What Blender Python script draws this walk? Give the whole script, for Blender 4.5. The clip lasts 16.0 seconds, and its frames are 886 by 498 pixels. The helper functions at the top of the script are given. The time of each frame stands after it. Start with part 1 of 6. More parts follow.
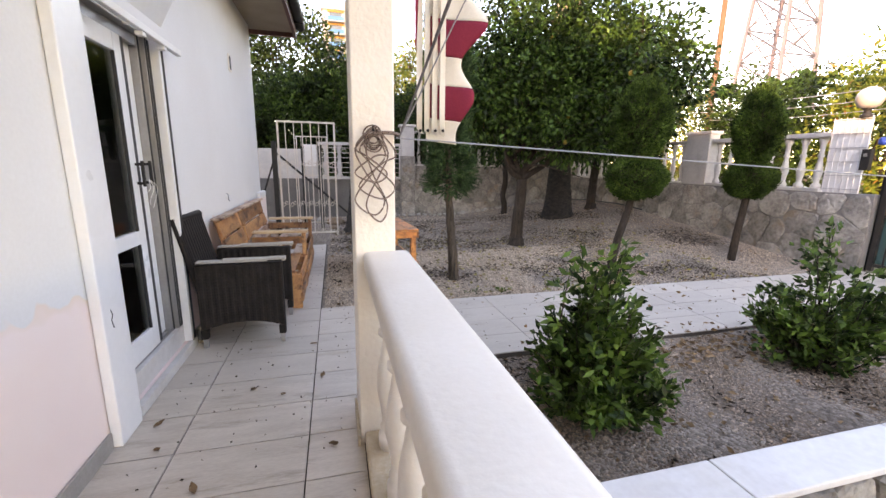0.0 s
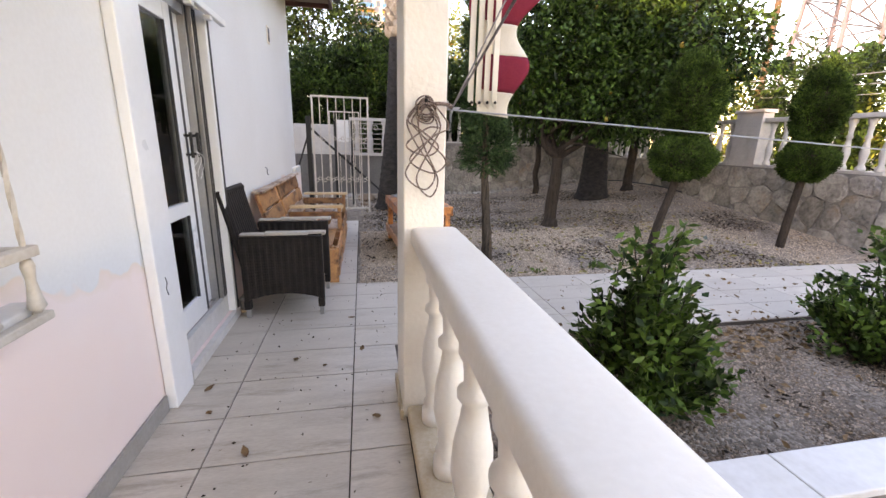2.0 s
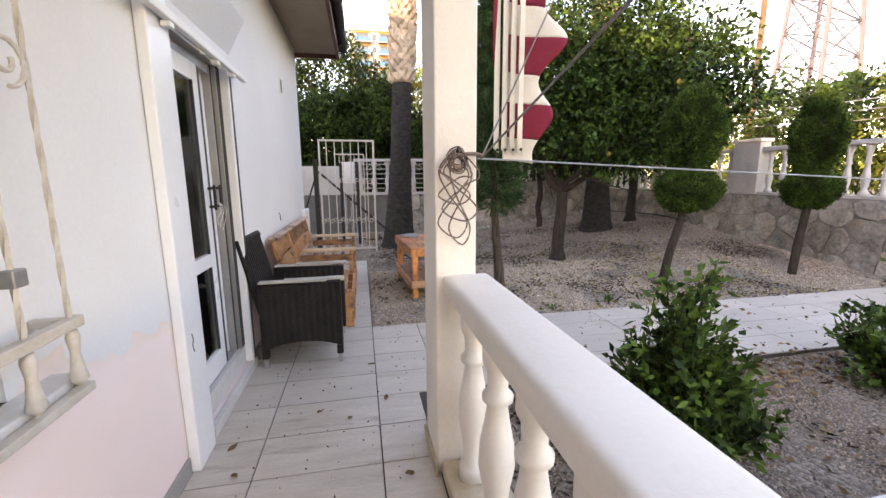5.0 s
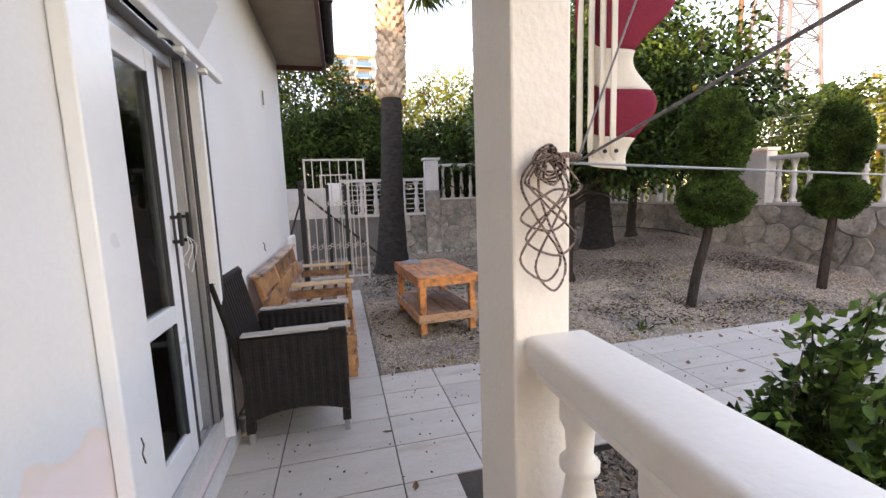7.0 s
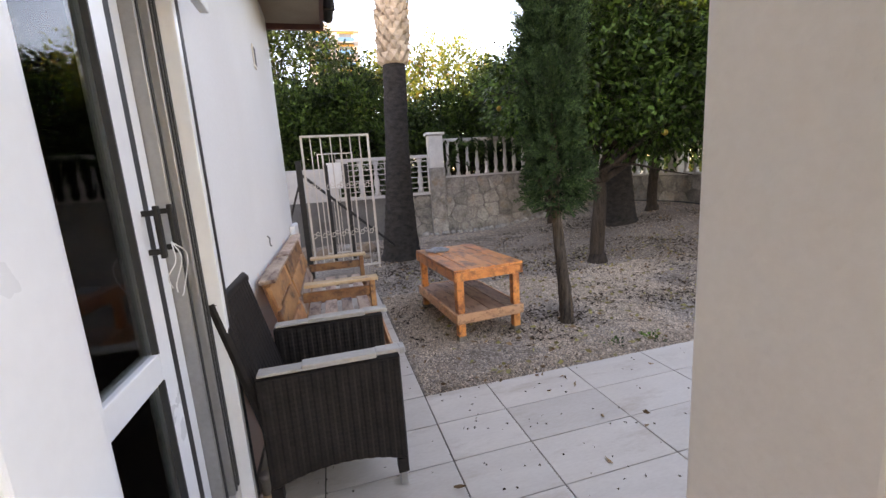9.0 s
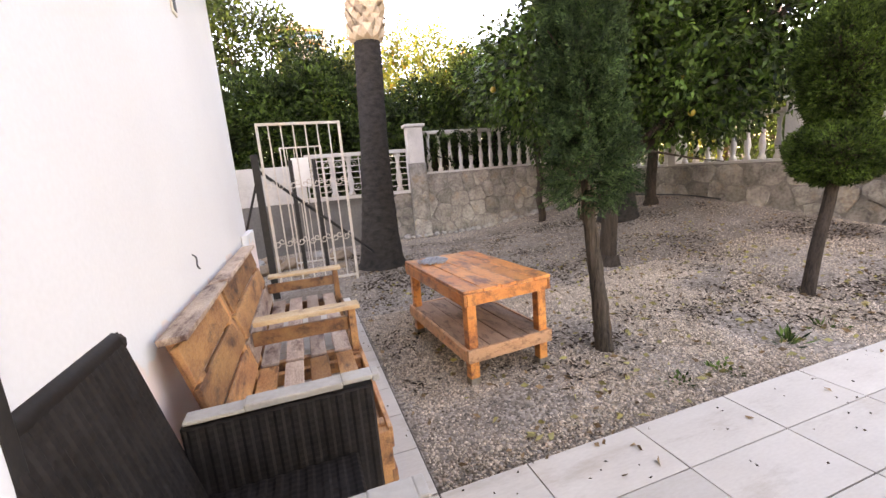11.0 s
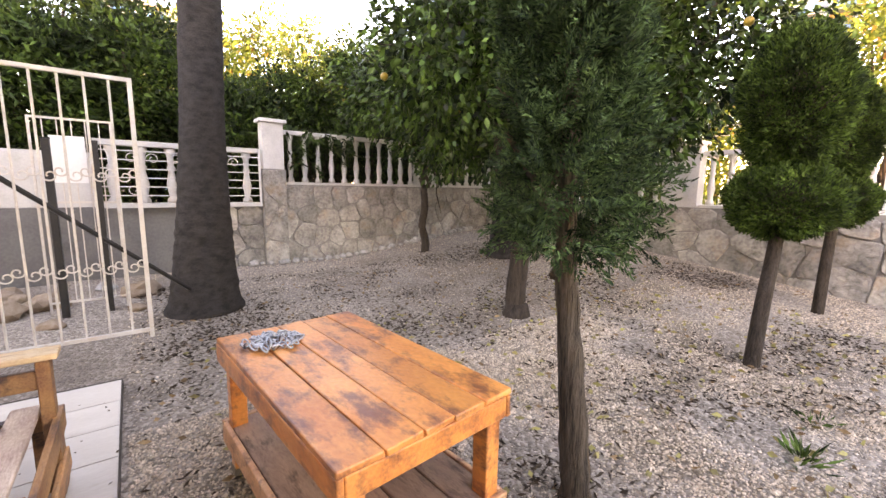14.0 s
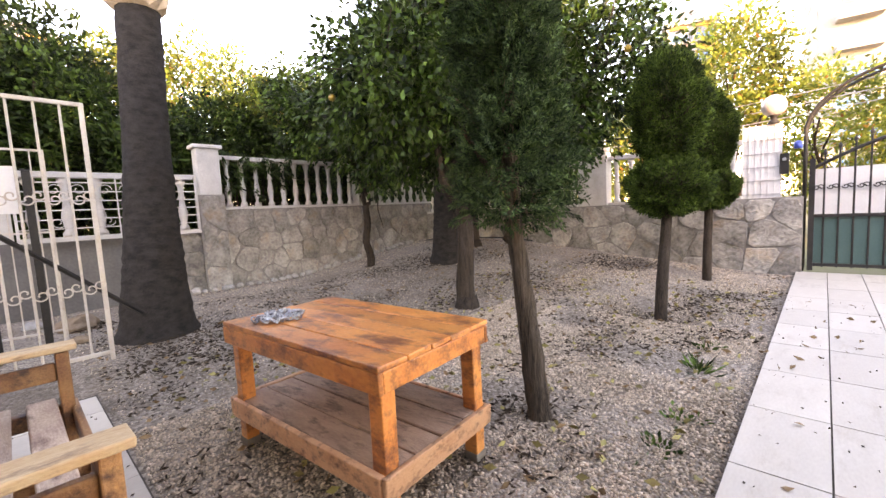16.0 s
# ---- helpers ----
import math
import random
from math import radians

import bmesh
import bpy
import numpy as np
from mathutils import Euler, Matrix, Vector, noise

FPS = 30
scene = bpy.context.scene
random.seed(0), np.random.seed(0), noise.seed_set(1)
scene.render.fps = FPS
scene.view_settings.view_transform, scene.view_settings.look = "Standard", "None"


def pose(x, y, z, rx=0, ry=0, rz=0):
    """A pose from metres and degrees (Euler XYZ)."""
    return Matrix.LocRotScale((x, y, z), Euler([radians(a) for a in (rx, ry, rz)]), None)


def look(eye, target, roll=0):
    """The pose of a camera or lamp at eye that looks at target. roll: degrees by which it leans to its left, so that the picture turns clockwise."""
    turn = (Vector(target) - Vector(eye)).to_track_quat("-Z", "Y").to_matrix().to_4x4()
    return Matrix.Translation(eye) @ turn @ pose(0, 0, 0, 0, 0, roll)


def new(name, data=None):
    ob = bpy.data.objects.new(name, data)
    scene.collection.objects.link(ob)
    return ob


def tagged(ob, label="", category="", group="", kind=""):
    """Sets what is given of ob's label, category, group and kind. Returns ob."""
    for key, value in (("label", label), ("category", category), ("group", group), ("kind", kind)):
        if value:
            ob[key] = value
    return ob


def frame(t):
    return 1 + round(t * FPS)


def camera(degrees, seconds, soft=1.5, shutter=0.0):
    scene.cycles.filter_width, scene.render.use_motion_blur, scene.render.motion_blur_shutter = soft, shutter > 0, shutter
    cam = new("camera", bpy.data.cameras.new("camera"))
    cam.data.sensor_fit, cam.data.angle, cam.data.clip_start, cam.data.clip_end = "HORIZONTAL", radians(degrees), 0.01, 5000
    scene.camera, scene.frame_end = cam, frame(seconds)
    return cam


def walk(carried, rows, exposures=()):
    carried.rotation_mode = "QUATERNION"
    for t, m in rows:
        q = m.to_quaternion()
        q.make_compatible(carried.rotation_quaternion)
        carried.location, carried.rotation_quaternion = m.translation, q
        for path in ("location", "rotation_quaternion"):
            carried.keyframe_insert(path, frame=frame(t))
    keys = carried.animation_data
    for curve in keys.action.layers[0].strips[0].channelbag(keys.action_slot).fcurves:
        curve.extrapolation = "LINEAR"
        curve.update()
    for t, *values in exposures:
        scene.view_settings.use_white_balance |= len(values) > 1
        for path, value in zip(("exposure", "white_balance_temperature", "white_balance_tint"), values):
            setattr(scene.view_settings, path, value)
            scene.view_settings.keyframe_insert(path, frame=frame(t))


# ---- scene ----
cam = camera(94.8, 16.0)
PATH = [
    (0, (0.004, 0.071, 1.355), (0.505, 1.964, 0.947), 0.8),
    (0.5, (-0.049, 0.13, 1.351), (0.164, 2.064, 0.89), 0.7),
    (1, (-0.15, 0.135, 1.325), (-0.08, 2.068, 0.817), 0.7),
    (1.5, (-0.138, 0.139, 1.329), (0.065, 2.06, 0.81), 1.4),
    (2, (-0.09, 0.134, 1.333), (0.289, 2.03, 0.824), 1.5),
    (2.5, (-0.075, 0.134, 1.341), (0.365, 2.019, 0.837), 1.4),
    (3, (-0.103, 0.144, 1.34), (0.293, 2.044, 0.856), 1.3),
    (3.5, (-0.11, 0.15, 1.381), (0.202, 2.074, 0.931), 1.4),
    (4, (-0.178, 0.148, 1.372), (0.082, 2.085, 0.95), 1.0),
    (4.5, (-0.189, 0.148, 1.388), (0.122, 2.086, 1.002), 0.3),
    (4.7, (-0.203, 0.155, 1.387), (0.139, 2.09, 1.016), -0.0),
    (6.8, (-0.353, 0.745, 1.395), (0.143, 2.666, 1.143), -1.8),
    (7, (-0.382, 0.823, 1.38), (0.091, 2.749, 1.125), -2.0),
    (7.5, (-0.441, 1.072, 1.389), (0.031, 3.002, 1.165), -2.1),
    (8, (-0.465, 1.254, 1.389), (0.027, 3.175, 1.126), -2.8),
    (8.5, (-0.565, 1.423, 1.394), (-0.056, 3.33, 1.067), -3.6),
    (8.7, (-0.61, 1.471, 1.391), (-0.107, 3.375, 1.042), -3.8),
    (10.8, (-0.62, 2.387, 1.323), (-0.022, 4.257, 0.94), -4.8),
    (11, (-0.543, 2.472, 1.321), (0.079, 4.337, 0.95), -4.9),
    (11.5, (-0.369, 2.745, 1.313), (0.407, 4.552, 0.947), -3.9),
    (12, (-0.272, 2.996, 1.316), (0.678, 4.721, 0.969), -2.1),
    (12.5, (-0.185, 3.24, 1.291), (0.827, 4.935, 0.97), -1.1),
    (13, (-0.049, 3.514, 1.273), (0.928, 5.236, 0.993), -0.9),
    (13.5, (-0.039, 3.665, 1.291), (1.042, 5.327, 1.028), 0.1),
    (14, (-0.037, 3.844, 1.261), (1.166, 5.415, 0.97), 0.8),
    (14.5, (-0.007, 3.844, 1.158), (1.281, 5.338, 0.831), -0.2),
    (15, (-0.033, 3.84, 1.016), (1.325, 5.277, 0.719), -1.5),
    (15.5, (-0.214, 3.788, 0.975), (1.194, 5.19, 0.743), -2.4),
    (16, (-0.463, 3.653, 1.086), (0.988, 5.016, 0.9), -3.0),
]
EXPOSURES = [(0.0, 3.4, 10200, 34), (4.7, 3.4, 10200, 34), (7.0, 3.25, 10000, 34), (8.7, 3.3, 10000, 34), (11.0, 4.0, 11600, 37), (12.0, 4.15, 12000, 38), (14.5, 4.35, 12000, 38), (16.0, 4.1, 11500, 37)]
walk(cam, [(t, look(eye, target, roll)) for t, eye, target, roll in PATH], EXPOSURES)

# ---- sky, sun ----
SUN_EL, SUN_AZ = 14.0, 222.0   # elevation; the side it shines from, degrees clockwise from +y
world = bpy.data.worlds.new("world")
scene.world = world
world.use_nodes = True
_n = world.node_tree.nodes
_sky = _n.new("ShaderNodeTexSky")
_sky.sky_type, _sky.sun_disc = "NISHITA", False
_sky.sun_elevation, _sky.sun_rotation = radians(SUN_EL), radians(SUN_AZ)
_sky.air_density, _sky.dust_density, _sky.ozone_density = 1.0, 0.2, 2.0
world.node_tree.links.new(_sky.outputs[0], _n["Background"].inputs[0])
_n["Background"].inputs[1].default_value = 0.15
_sun = new("sun", bpy.data.lights.new("sun", "SUN"))
_sun.data.energy, _sun.data.angle, _sun.data.color = 1.1, radians(0.6), (1.0, 0.86, 0.66)
_sd = Vector((math.sin(radians(SUN_AZ)) * math.cos(radians(SUN_EL)), math.cos(radians(SUN_AZ)) * math.cos(radians(SUN_EL)), math.sin(radians(SUN_EL))))
_sun.matrix_world = look(tuple(_sd * 60), (0, 0, 0))


# ---- materials ----
def material(name, c1, c2, rough=0.7, scale=3.0, fine=40.0, bump=0.2, stain=None, stain_amt=0.0, stain_scale=0.6, stain_at=0.55, metal=0.0, island=0.0, stretch=None, obj_rand=0.0, spec=0.5, dist=0.004):
    m = bpy.data.materials.new(name)
    m.use_nodes = True
    nt = m.node_tree
    N, L = nt.nodes, nt.links
    b = N["Principled BSDF"]
    b.inputs["Roughness"].default_value = rough
    b.inputs["Metallic"].default_value = metal
    b.inputs["Specular IOR Level"].default_value = spec if rough < 0.8 else 0.15
    co = N.new("ShaderNodeTexCoord").outputs["Object"]
    if stretch:
        mp = N.new("ShaderNodeMapping")
        mp.inputs["Scale"].default_value = stretch
        L.new(co, mp.inputs["Vector"])
        co = mp.outputs[0]
    if obj_rand:
        oi = N.new("ShaderNodeObjectInfo")
        sc = N.new("ShaderNodeVectorMath")
        sc.operation = "SCALE"
        sc.inputs[0].default_value = (17.0, 31.0, 9.0)
        L.new(oi.outputs["Random"], sc.inputs["Scale"])
        add = N.new("ShaderNodeVectorMath")
        L.new(co, add.inputs[0])
        L.new(sc.outputs[0], add.inputs[1])
        co = add.outputs[0]
    n1 = N.new("ShaderNodeTexNoise")
    n1.inputs["Scale"].default_value, n1.inputs["Detail"].default_value = scale, 6
    n2 = N.new("ShaderNodeTexNoise")
    n2.inputs["Scale"].default_value, n2.inputs["Detail"].default_value = fine, 5
    L.new(co, n1.inputs["Vector"])
    L.new(co, n2.inputs["Vector"])
    r = N.new("ShaderNodeMapRange")
    r.inputs[1].default_value, r.inputs[2].default_value = 0.33, 0.67
    mixf = N.new("ShaderNodeMix")
    mixf.inputs[0].default_value = 0.4
    L.new(n1.outputs[0], mixf.inputs[2])
    L.new(n2.outputs[0], mixf.inputs[3])
    L.new(mixf.outputs[0], r.inputs[0])
    mx = N.new("ShaderNodeMix")
    mx.data_type = "RGBA"
    mx.inputs[6].default_value, mx.inputs[7].default_value = (*c1, 1), (*c2, 1)
    L.new(r.outputs[0], mx.inputs[0])
    col = mx.outputs[2]
    if stain:
        n3 = N.new("ShaderNodeTexNoise")
        n3.inputs["Scale"].default_value, n3.inputs["Detail"].default_value = scale * stain_scale, 8
        n3.inputs["Roughness"].default_value = 0.7
        L.new(co, n3.inputs["Vector"])
        r3 = N.new("ShaderNodeMapRange")
        r3.inputs[1].default_value, r3.inputs[2].default_value, r3.inputs[4].default_value = stain_at, stain_at + 0.15, stain_amt
        L.new(n3.outputs[0], r3.inputs[0])
        m3 = N.new("ShaderNodeMix")
        m3.data_type = "RGBA"
        m3.inputs[7].default_value = (*stain, 1)
        L.new(r3.outputs[0], m3.inputs[0])
        L.new(col, m3.inputs[6])
        col = m3.outputs[2]
    if island or obj_rand:
        src = N.new("ShaderNodeNewGeometry").outputs["Random Per Island"] if island else N.new("ShaderNodeObjectInfo").outputs["Random"]
        a = island or obj_rand
        rr = N.new("ShaderNodeMapRange")
        rr.inputs[3].default_value, rr.inputs[4].default_value = 1 - a, 1 + a
        L.new(src, rr.inputs[0])
        hv = N.new("ShaderNodeHueSaturation")
        L.new(rr.outputs[0], hv.inputs["Value"])
        L.new(col, hv.inputs["Color"])
        col = hv.outputs[0]
    L.new(col, b.inputs["Base Color"])
    rg = N.new("ShaderNodeMapRange")
    rg.inputs[3].default_value, rg.inputs[4].default_value = max(0.02, rough - 0.1), min(1, rough + 0.1)
    L.new(n1.outputs[0], rg.inputs[0])
    L.new(rg.outputs[0], b.inputs["Roughness"])
    if bump:
        bp = N.new("ShaderNodeBump")
        bp.inputs["Strength"].default_value, bp.inputs["Distance"].default_value = bump, dist
        L.new(n2.outputs[0], bp.inputs["Height"])
        L.new(bp.outputs[0], b.inputs["Normal"])
    return m


def leaf_material(name, dark, light, rough=0.45, trans=0.35, warm=None, clump=3.5):
    """Leaves: each leaf has its own green, and lets some light through."""
    m = bpy.data.materials.new(name)
    m.use_nodes = True
    N, L = m.node_tree.nodes, m.node_tree.links
    b = N["Principled BSDF"]
    b.inputs["Roughness"].default_value = rough
    b.inputs["Specular IOR Level"].default_value = 0.12
    g = N.new("ShaderNodeNewGeometry")
    ramp = N.new("ShaderNodeValToRGB")
    e = ramp.color_ramp.elements
    e[0].color, e[1].color = (*dark, 1), (*light, 1)
    if warm:
        w = e.new(0.93)
        w.color = (*light, 1)
        e[2].color = (*warm, 1)
    L.new(g.outputs["Random Per Island"], ramp.inputs[0])
    # whole twigs are older and darker, or fresh and pale
    n = N.new("ShaderNodeTexNoise")
    n.inputs["Scale"].default_value, n.inputs["Detail"].default_value = clump, 3
    L.new(g.outputs["Position"], n.inputs["Vector"])
    r = N.new("ShaderNodeMapRange")
    r.inputs[1].default_value, r.inputs[2].default_value, r.inputs[3].default_value, r.inputs[4].default_value = 0.34, 0.66, 0.35, 1.6
    L.new(n.outputs[0], r.inputs[0])
    hv = N.new("ShaderNodeHueSaturation")
    L.new(r.outputs[0], hv.inputs["Value"])
    L.new(ramp.outputs[0], hv.inputs["Color"])
    tone = hv.outputs[0]
    L.new(tone, b.inputs["Base Color"])
    t = N.new("ShaderNodeBsdfTranslucent")
    br = N.new("ShaderNodeBrightContrast")
    br.inputs[1].default_value = 0.03
    L.new(tone, br.inputs[0])
    L.new(br.outputs[0], t.inputs[0])
    mix = N.new("ShaderNodeMixShader")
    mix.inputs[0].default_value = trans
    L.new(b.outputs[0], mix.inputs[1])
    L.new(t.outputs[0], mix.inputs[2])
    L.new(mix.outputs[0], N["Material Output"].inputs[0])
    return m


def wall_paint():
    """White render, repainted; below a wavy edge the older pink coat shows."""
    m = material("house_paint", (0.73, 0.725, 0.72), (0.67, 0.66, 0.65), 0.75, 1.3, 60, 0.12)
    N, L = m.node_tree.nodes, m.node_tree.links
    b = N["Principled BSDF"]
    old = b.inputs["Base Color"].links[0].from_socket
    geo = N.new("ShaderNodeNewGeometry")
    sep = N.new("ShaderNodeSeparateXYZ")
    L.new(geo.outputs["Position"], sep.inputs[0])
    nz = N.new("ShaderNodeTexNoise")
    nz.inputs["Scale"].default_value, nz.inputs["Detail"].default_value = 4.2, 2
    L.new(geo.outputs["Position"], nz.inputs["Vector"])

    def op(kind, a, c):
        o = N.new("ShaderNodeMath")
        o.operation = kind
        for i, v in enumerate((a, c)):
            if isinstance(v, (int, float)):
                o.inputs[i].default_value = v
            else:
                L.new(v, o.inputs[i])
        return o.outputs[0]

    # the coat's edge stands at 0.93 m, lower past the door
    past = op("GREATER_THAN", sep.outputs[1], 2.6)
    edge = op("SUBTRACT", op("ADD", 0.70, op("MULTIPLY", nz.outputs[0], 0.38)), op("MULTIPLY", past, 0.05))
    # it slopes down to the door casing
    slope = op("MULTIPLY", op("MAXIMUM", op("SUBTRACT", sep.outputs[1], 1.7), 0.0), op("SUBTRACT", 0.42, op("MULTIPLY", past, 0.42)))
    edge = op("SUBTRACT", edge, slope)
    d = op("SUBTRACT", edge, sep.outputs[2])
    band = N.new("ShaderNodeMapRange")
    band.inputs[1].default_value, band.inputs[2].default_value = 0.0, 0.012
    L.new(d, band.inputs[0])
    fade = N.new("ShaderNodeMapRange")
    fade.inputs[1].default_value, fade.inputs[2].default_value, fade.inputs[3].default_value, fade.inputs[4].default_value = 0.0, 0.05, 1, 0
    L.new(d, fade.inputs[0])
    pink = N.new("ShaderNodeMix")
    pink.data_type = "RGBA"
    pink.inputs[6].default_value, pink.inputs[7].default_value = (0.84, 0.74, 0.715, 1), (0.83, 0.62, 0.575, 1)
    n4 = N.new("ShaderNodeTexNoise")
    n4.inputs["Scale"].default_value = 2.1
    L.new(geo.outputs["Position"], n4.inputs["Vector"])
    L.new(n4.outputs[0], pink.inputs[0])
    tan = N.new("ShaderNodeMix")
    tan.data_type = "RGBA"
    tan.inputs[7].default_value = (0.70, 0.58, 0.44, 1)
    L.new(op("MULTIPLY", fade.outputs[0], op("MULTIPLY", nz.outputs[0], 1.1)), tan.inputs[0])
    L.new(pink.outputs[2], tan.inputs[6])
    mx = N.new("ShaderNodeMix")
    mx.data_type = "RGBA"
    L.new(band.outputs[0], mx.inputs[0])
    L.new(old, mx.inputs[6])
    L.new(tan.outputs[2], mx.inputs[7])
    L.new(mx.outputs[2], b.inputs["Base Color"])
    return m


def gravel_material():
    m = bpy.data.materials.new("gravel_bed")
    m.use_nodes = True
    N, L = m.node_tree.nodes, m.node_tree.links
    b = N["Principled BSDF"]
    b.inputs["Roughness"].default_value = 0.9
    p = N.new("ShaderNodeNewGeometry").outputs["Position"]
    v = N.new("ShaderNodeTexVoronoi")
    v.inputs["Scale"].default_value = 55
    L.new(p, v.inputs["Vector"])
    ramp = N.new("ShaderNodeValToRGB")
    e = ramp.color_ramp.elements
    e[0].color, e[1].color = (0.085, 0.064, 0.048, 1), (0.46, 0.375, 0.305, 1)
    mid = e.new(0.5)
    mid.color = (0.25, 0.195, 0.152, 1)
    L.new(v.outputs["Color"], ramp.inputs[0])
    n = N.new("ShaderNodeTexNoise")
    n.inputs["Scale"].default_value, n.inputs["Detail"].default_value = 0.9, 6
    L.new(p, n.inputs["Vector"])
    r = N.new("ShaderNodeMapRange")
    r.inputs[1].default_value, r.inputs[2].default_value, r.inputs[4].default_value = 0.45, 0.7, 0.6
    L.new(n.outputs[0], r.inputs[0])
    mx = N.new("ShaderNodeMix")
    mx.data_type = "RGBA"
    mx.inputs[7].default_value = (0.12, 0.08, 0.056, 1)
    L.new(r.outputs[0], mx.inputs[0])
    L.new(ramp.outputs[0], mx.inputs[6])
    L.new(mx.outputs[2], b.inputs["Base Color"])
    bp = N.new("ShaderNodeBump")
    bp.inputs["Strength"].default_value, bp.inputs["Distance"].default_value = 0.9, 0.02
    bp.invert = True
    L.new(v.outputs["Distance"], bp.inputs["Height"])
    L.new(bp.outputs[0], b.inputs["Normal"])
    return m


M_HOUSE = wall_paint()
M_WHITE = material("white_paint", (0.80, 0.79, 0.77), (0.70, 0.68, 0.65), 0.5, 4, 80, 0.15)
# weathered grey, taken darker for the tree shade over the back wall
M_OLDWHITE = material("weathered_shaded_white", (0.52, 0.49, 0.45), (0.39, 0.365, 0.335), 0.7, 4, 50, 0.3, (0.30, 0.27, 0.22), 0.5)
M_FOOT = material("damp_wood_foot", (0.16, 0.12, 0.09), (0.22, 0.19, 0.16), 0.8, 12, 60, 0.4)
M_CREAM = material("cream_render", (0.83, 0.75, 0.66), (0.77, 0.685, 0.59), 0.7, 2.5, 45, 0.9, (0.60, 0.47, 0.33), 0.25)
M_RAIL = material("cream_rail_paint", (0.82, 0.755, 0.675), (0.76, 0.69, 0.605), 0.45, 3, 60, 0.25, (0.6, 0.5, 0.4), 0.15)
M_KERB = material("worn_kerb", (0.60, 0.50, 0.38), (0.46, 0.34, 0.22), 0.85, 6, 50, 0.7, (0.42, 0.27, 0.14), 0.8)
M_TILE = material("wood_look_tile", (0.44, 0.37, 0.30), (0.60, 0.525, 0.445), 0.36, 5, 60, 0.06, (0.25, 0.19, 0.14), 0.72, stretch=(0.6, 3.0, 1), obj_rand=0.08)
M_PATH = material("pale_path_tile", (0.46, 0.395, 0.33), (0.54, 0.475, 0.405), 0.55, 4, 50, 0.06, (0.34, 0.27, 0.205), 0.6, stretch=(0.7, 2.0, 1), obj_rand=0.07, spec=0.3)
M_GROUT = material("grout", (0.10, 0.08, 0.065), (0.06, 0.048, 0.04), 0.9, 8, 80, 0.3)
M_SKIRT = material("grey_skirting", (0.34, 0.32, 0.30), (0.26, 0.24, 0.22), 0.5, 5, 70, 0.15)
M_GRAVEL = gravel_material()
M_PEBBLE = material("pebbles", (0.37, 0.265, 0.19), (0.60, 0.475, 0.365), 0.85, 20, 90, 0.2, island=0.48)
M_PEBBLE_BED = material("bed_pebbles", (0.25, 0.17, 0.12), (0.41, 0.31, 0.235), 0.85, 20, 90, 0.2, island=0.55)
M_STONE = material("flagstone", (0.115, 0.105, 0.095), (0.39, 0.355, 0.31), 0.85, 4.0, 22, 1.0, (0.33, 0.22, 0.14), 0.6, obj_rand=0.26, dist=0.03)
M_MORTAR = material("mortar", (0.26, 0.238, 0.215), (0.165, 0.15, 0.137), 0.95, 6, 60, 0.6)
M_MARBLE = material("pale_marble", (0.66, 0.64, 0.61), (0.54, 0.51, 0.48), 0.4, 3, 30, 0.1, (0.45, 0.4, 0.33), 0.4)
M_IRON = material("white_iron", (0.58, 0.525, 0.465), (0.45, 0.375, 0.30), 0.5, 9, 70, 0.25, (0.35, 0.2, 0.11), 0.5)
M_DARK = material("dark_iron", (0.018, 0.017, 0.017), (0.034, 0.030, 0.027), 0.5, 8, 60, 0.2, spec=0.2)
M_PLASTER = material("grey_plaster", (0.10, 0.094, 0.088), (0.165, 0.155, 0.145), 0.9, 2.5, 30, 0.5, (0.07, 0.064, 0.058), 0.6)
M_PVC = material("white_pvc", (0.80, 0.80, 0.80), (0.74, 0.74, 0.74), 0.3, 2, 30, 0.02)
M_ALU = material("grey_aluminium", (0.40, 0.39, 0.38), (0.32, 0.31, 0.30), 0.4, 5, 60, 0.05, metal=0.6)
M_SEAL = material("black_seal", (0.02, 0.02, 0.02), (0.035, 0.035, 0.035), 0.6, 5, 50, 0.05)
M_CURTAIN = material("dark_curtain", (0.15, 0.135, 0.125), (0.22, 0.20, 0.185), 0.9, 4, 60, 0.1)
# the unlit look of the room is put into this dark colour
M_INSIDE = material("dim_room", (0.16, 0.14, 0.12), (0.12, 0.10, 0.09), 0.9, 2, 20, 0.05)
M_WICKER = material("dark_wicker", (0.014, 0.011, 0.010), (0.028, 0.023, 0.021), 0.55, 9, 60, 0.2, obj_rand=0.15, spec=0.12)
M_ARM = material("pale_arm_slat", (0.45, 0.41, 0.36), (0.33, 0.29, 0.25), 0.55, 6, 50, 0.15, stretch=(1, 1, 1))
M_PALLET = material("pallet_wood", (0.58, 0.28, 0.11), (0.28, 0.10, 0.045), 0.55, 4, 45, 0.8, (0.06, 0.022, 0.018), 0.95, 0.8, 0.505, stretch=(3, 1.0, 3), obj_rand=0.4)
M_PALE_WOOD = material("pale_pallet_wood", (0.64, 0.46, 0.28), (0.46, 0.26, 0.13), 0.65, 5, 45, 0.6, (0.14, 0.06, 0.04), 0.85, 1.3, 0.53, stretch=(1.0, 3, 3), obj_rand=0.25)
M_GREYWOOD = material("greyed_pallet_wood", (0.56, 0.42, 0.32), (0.28, 0.16, 0.12), 0.7, 4, 45, 0.8, (0.09, 0.032, 0.026), 0.95, 0.9, 0.50, stretch=(3, 1.0, 3), obj_rand=0.35)
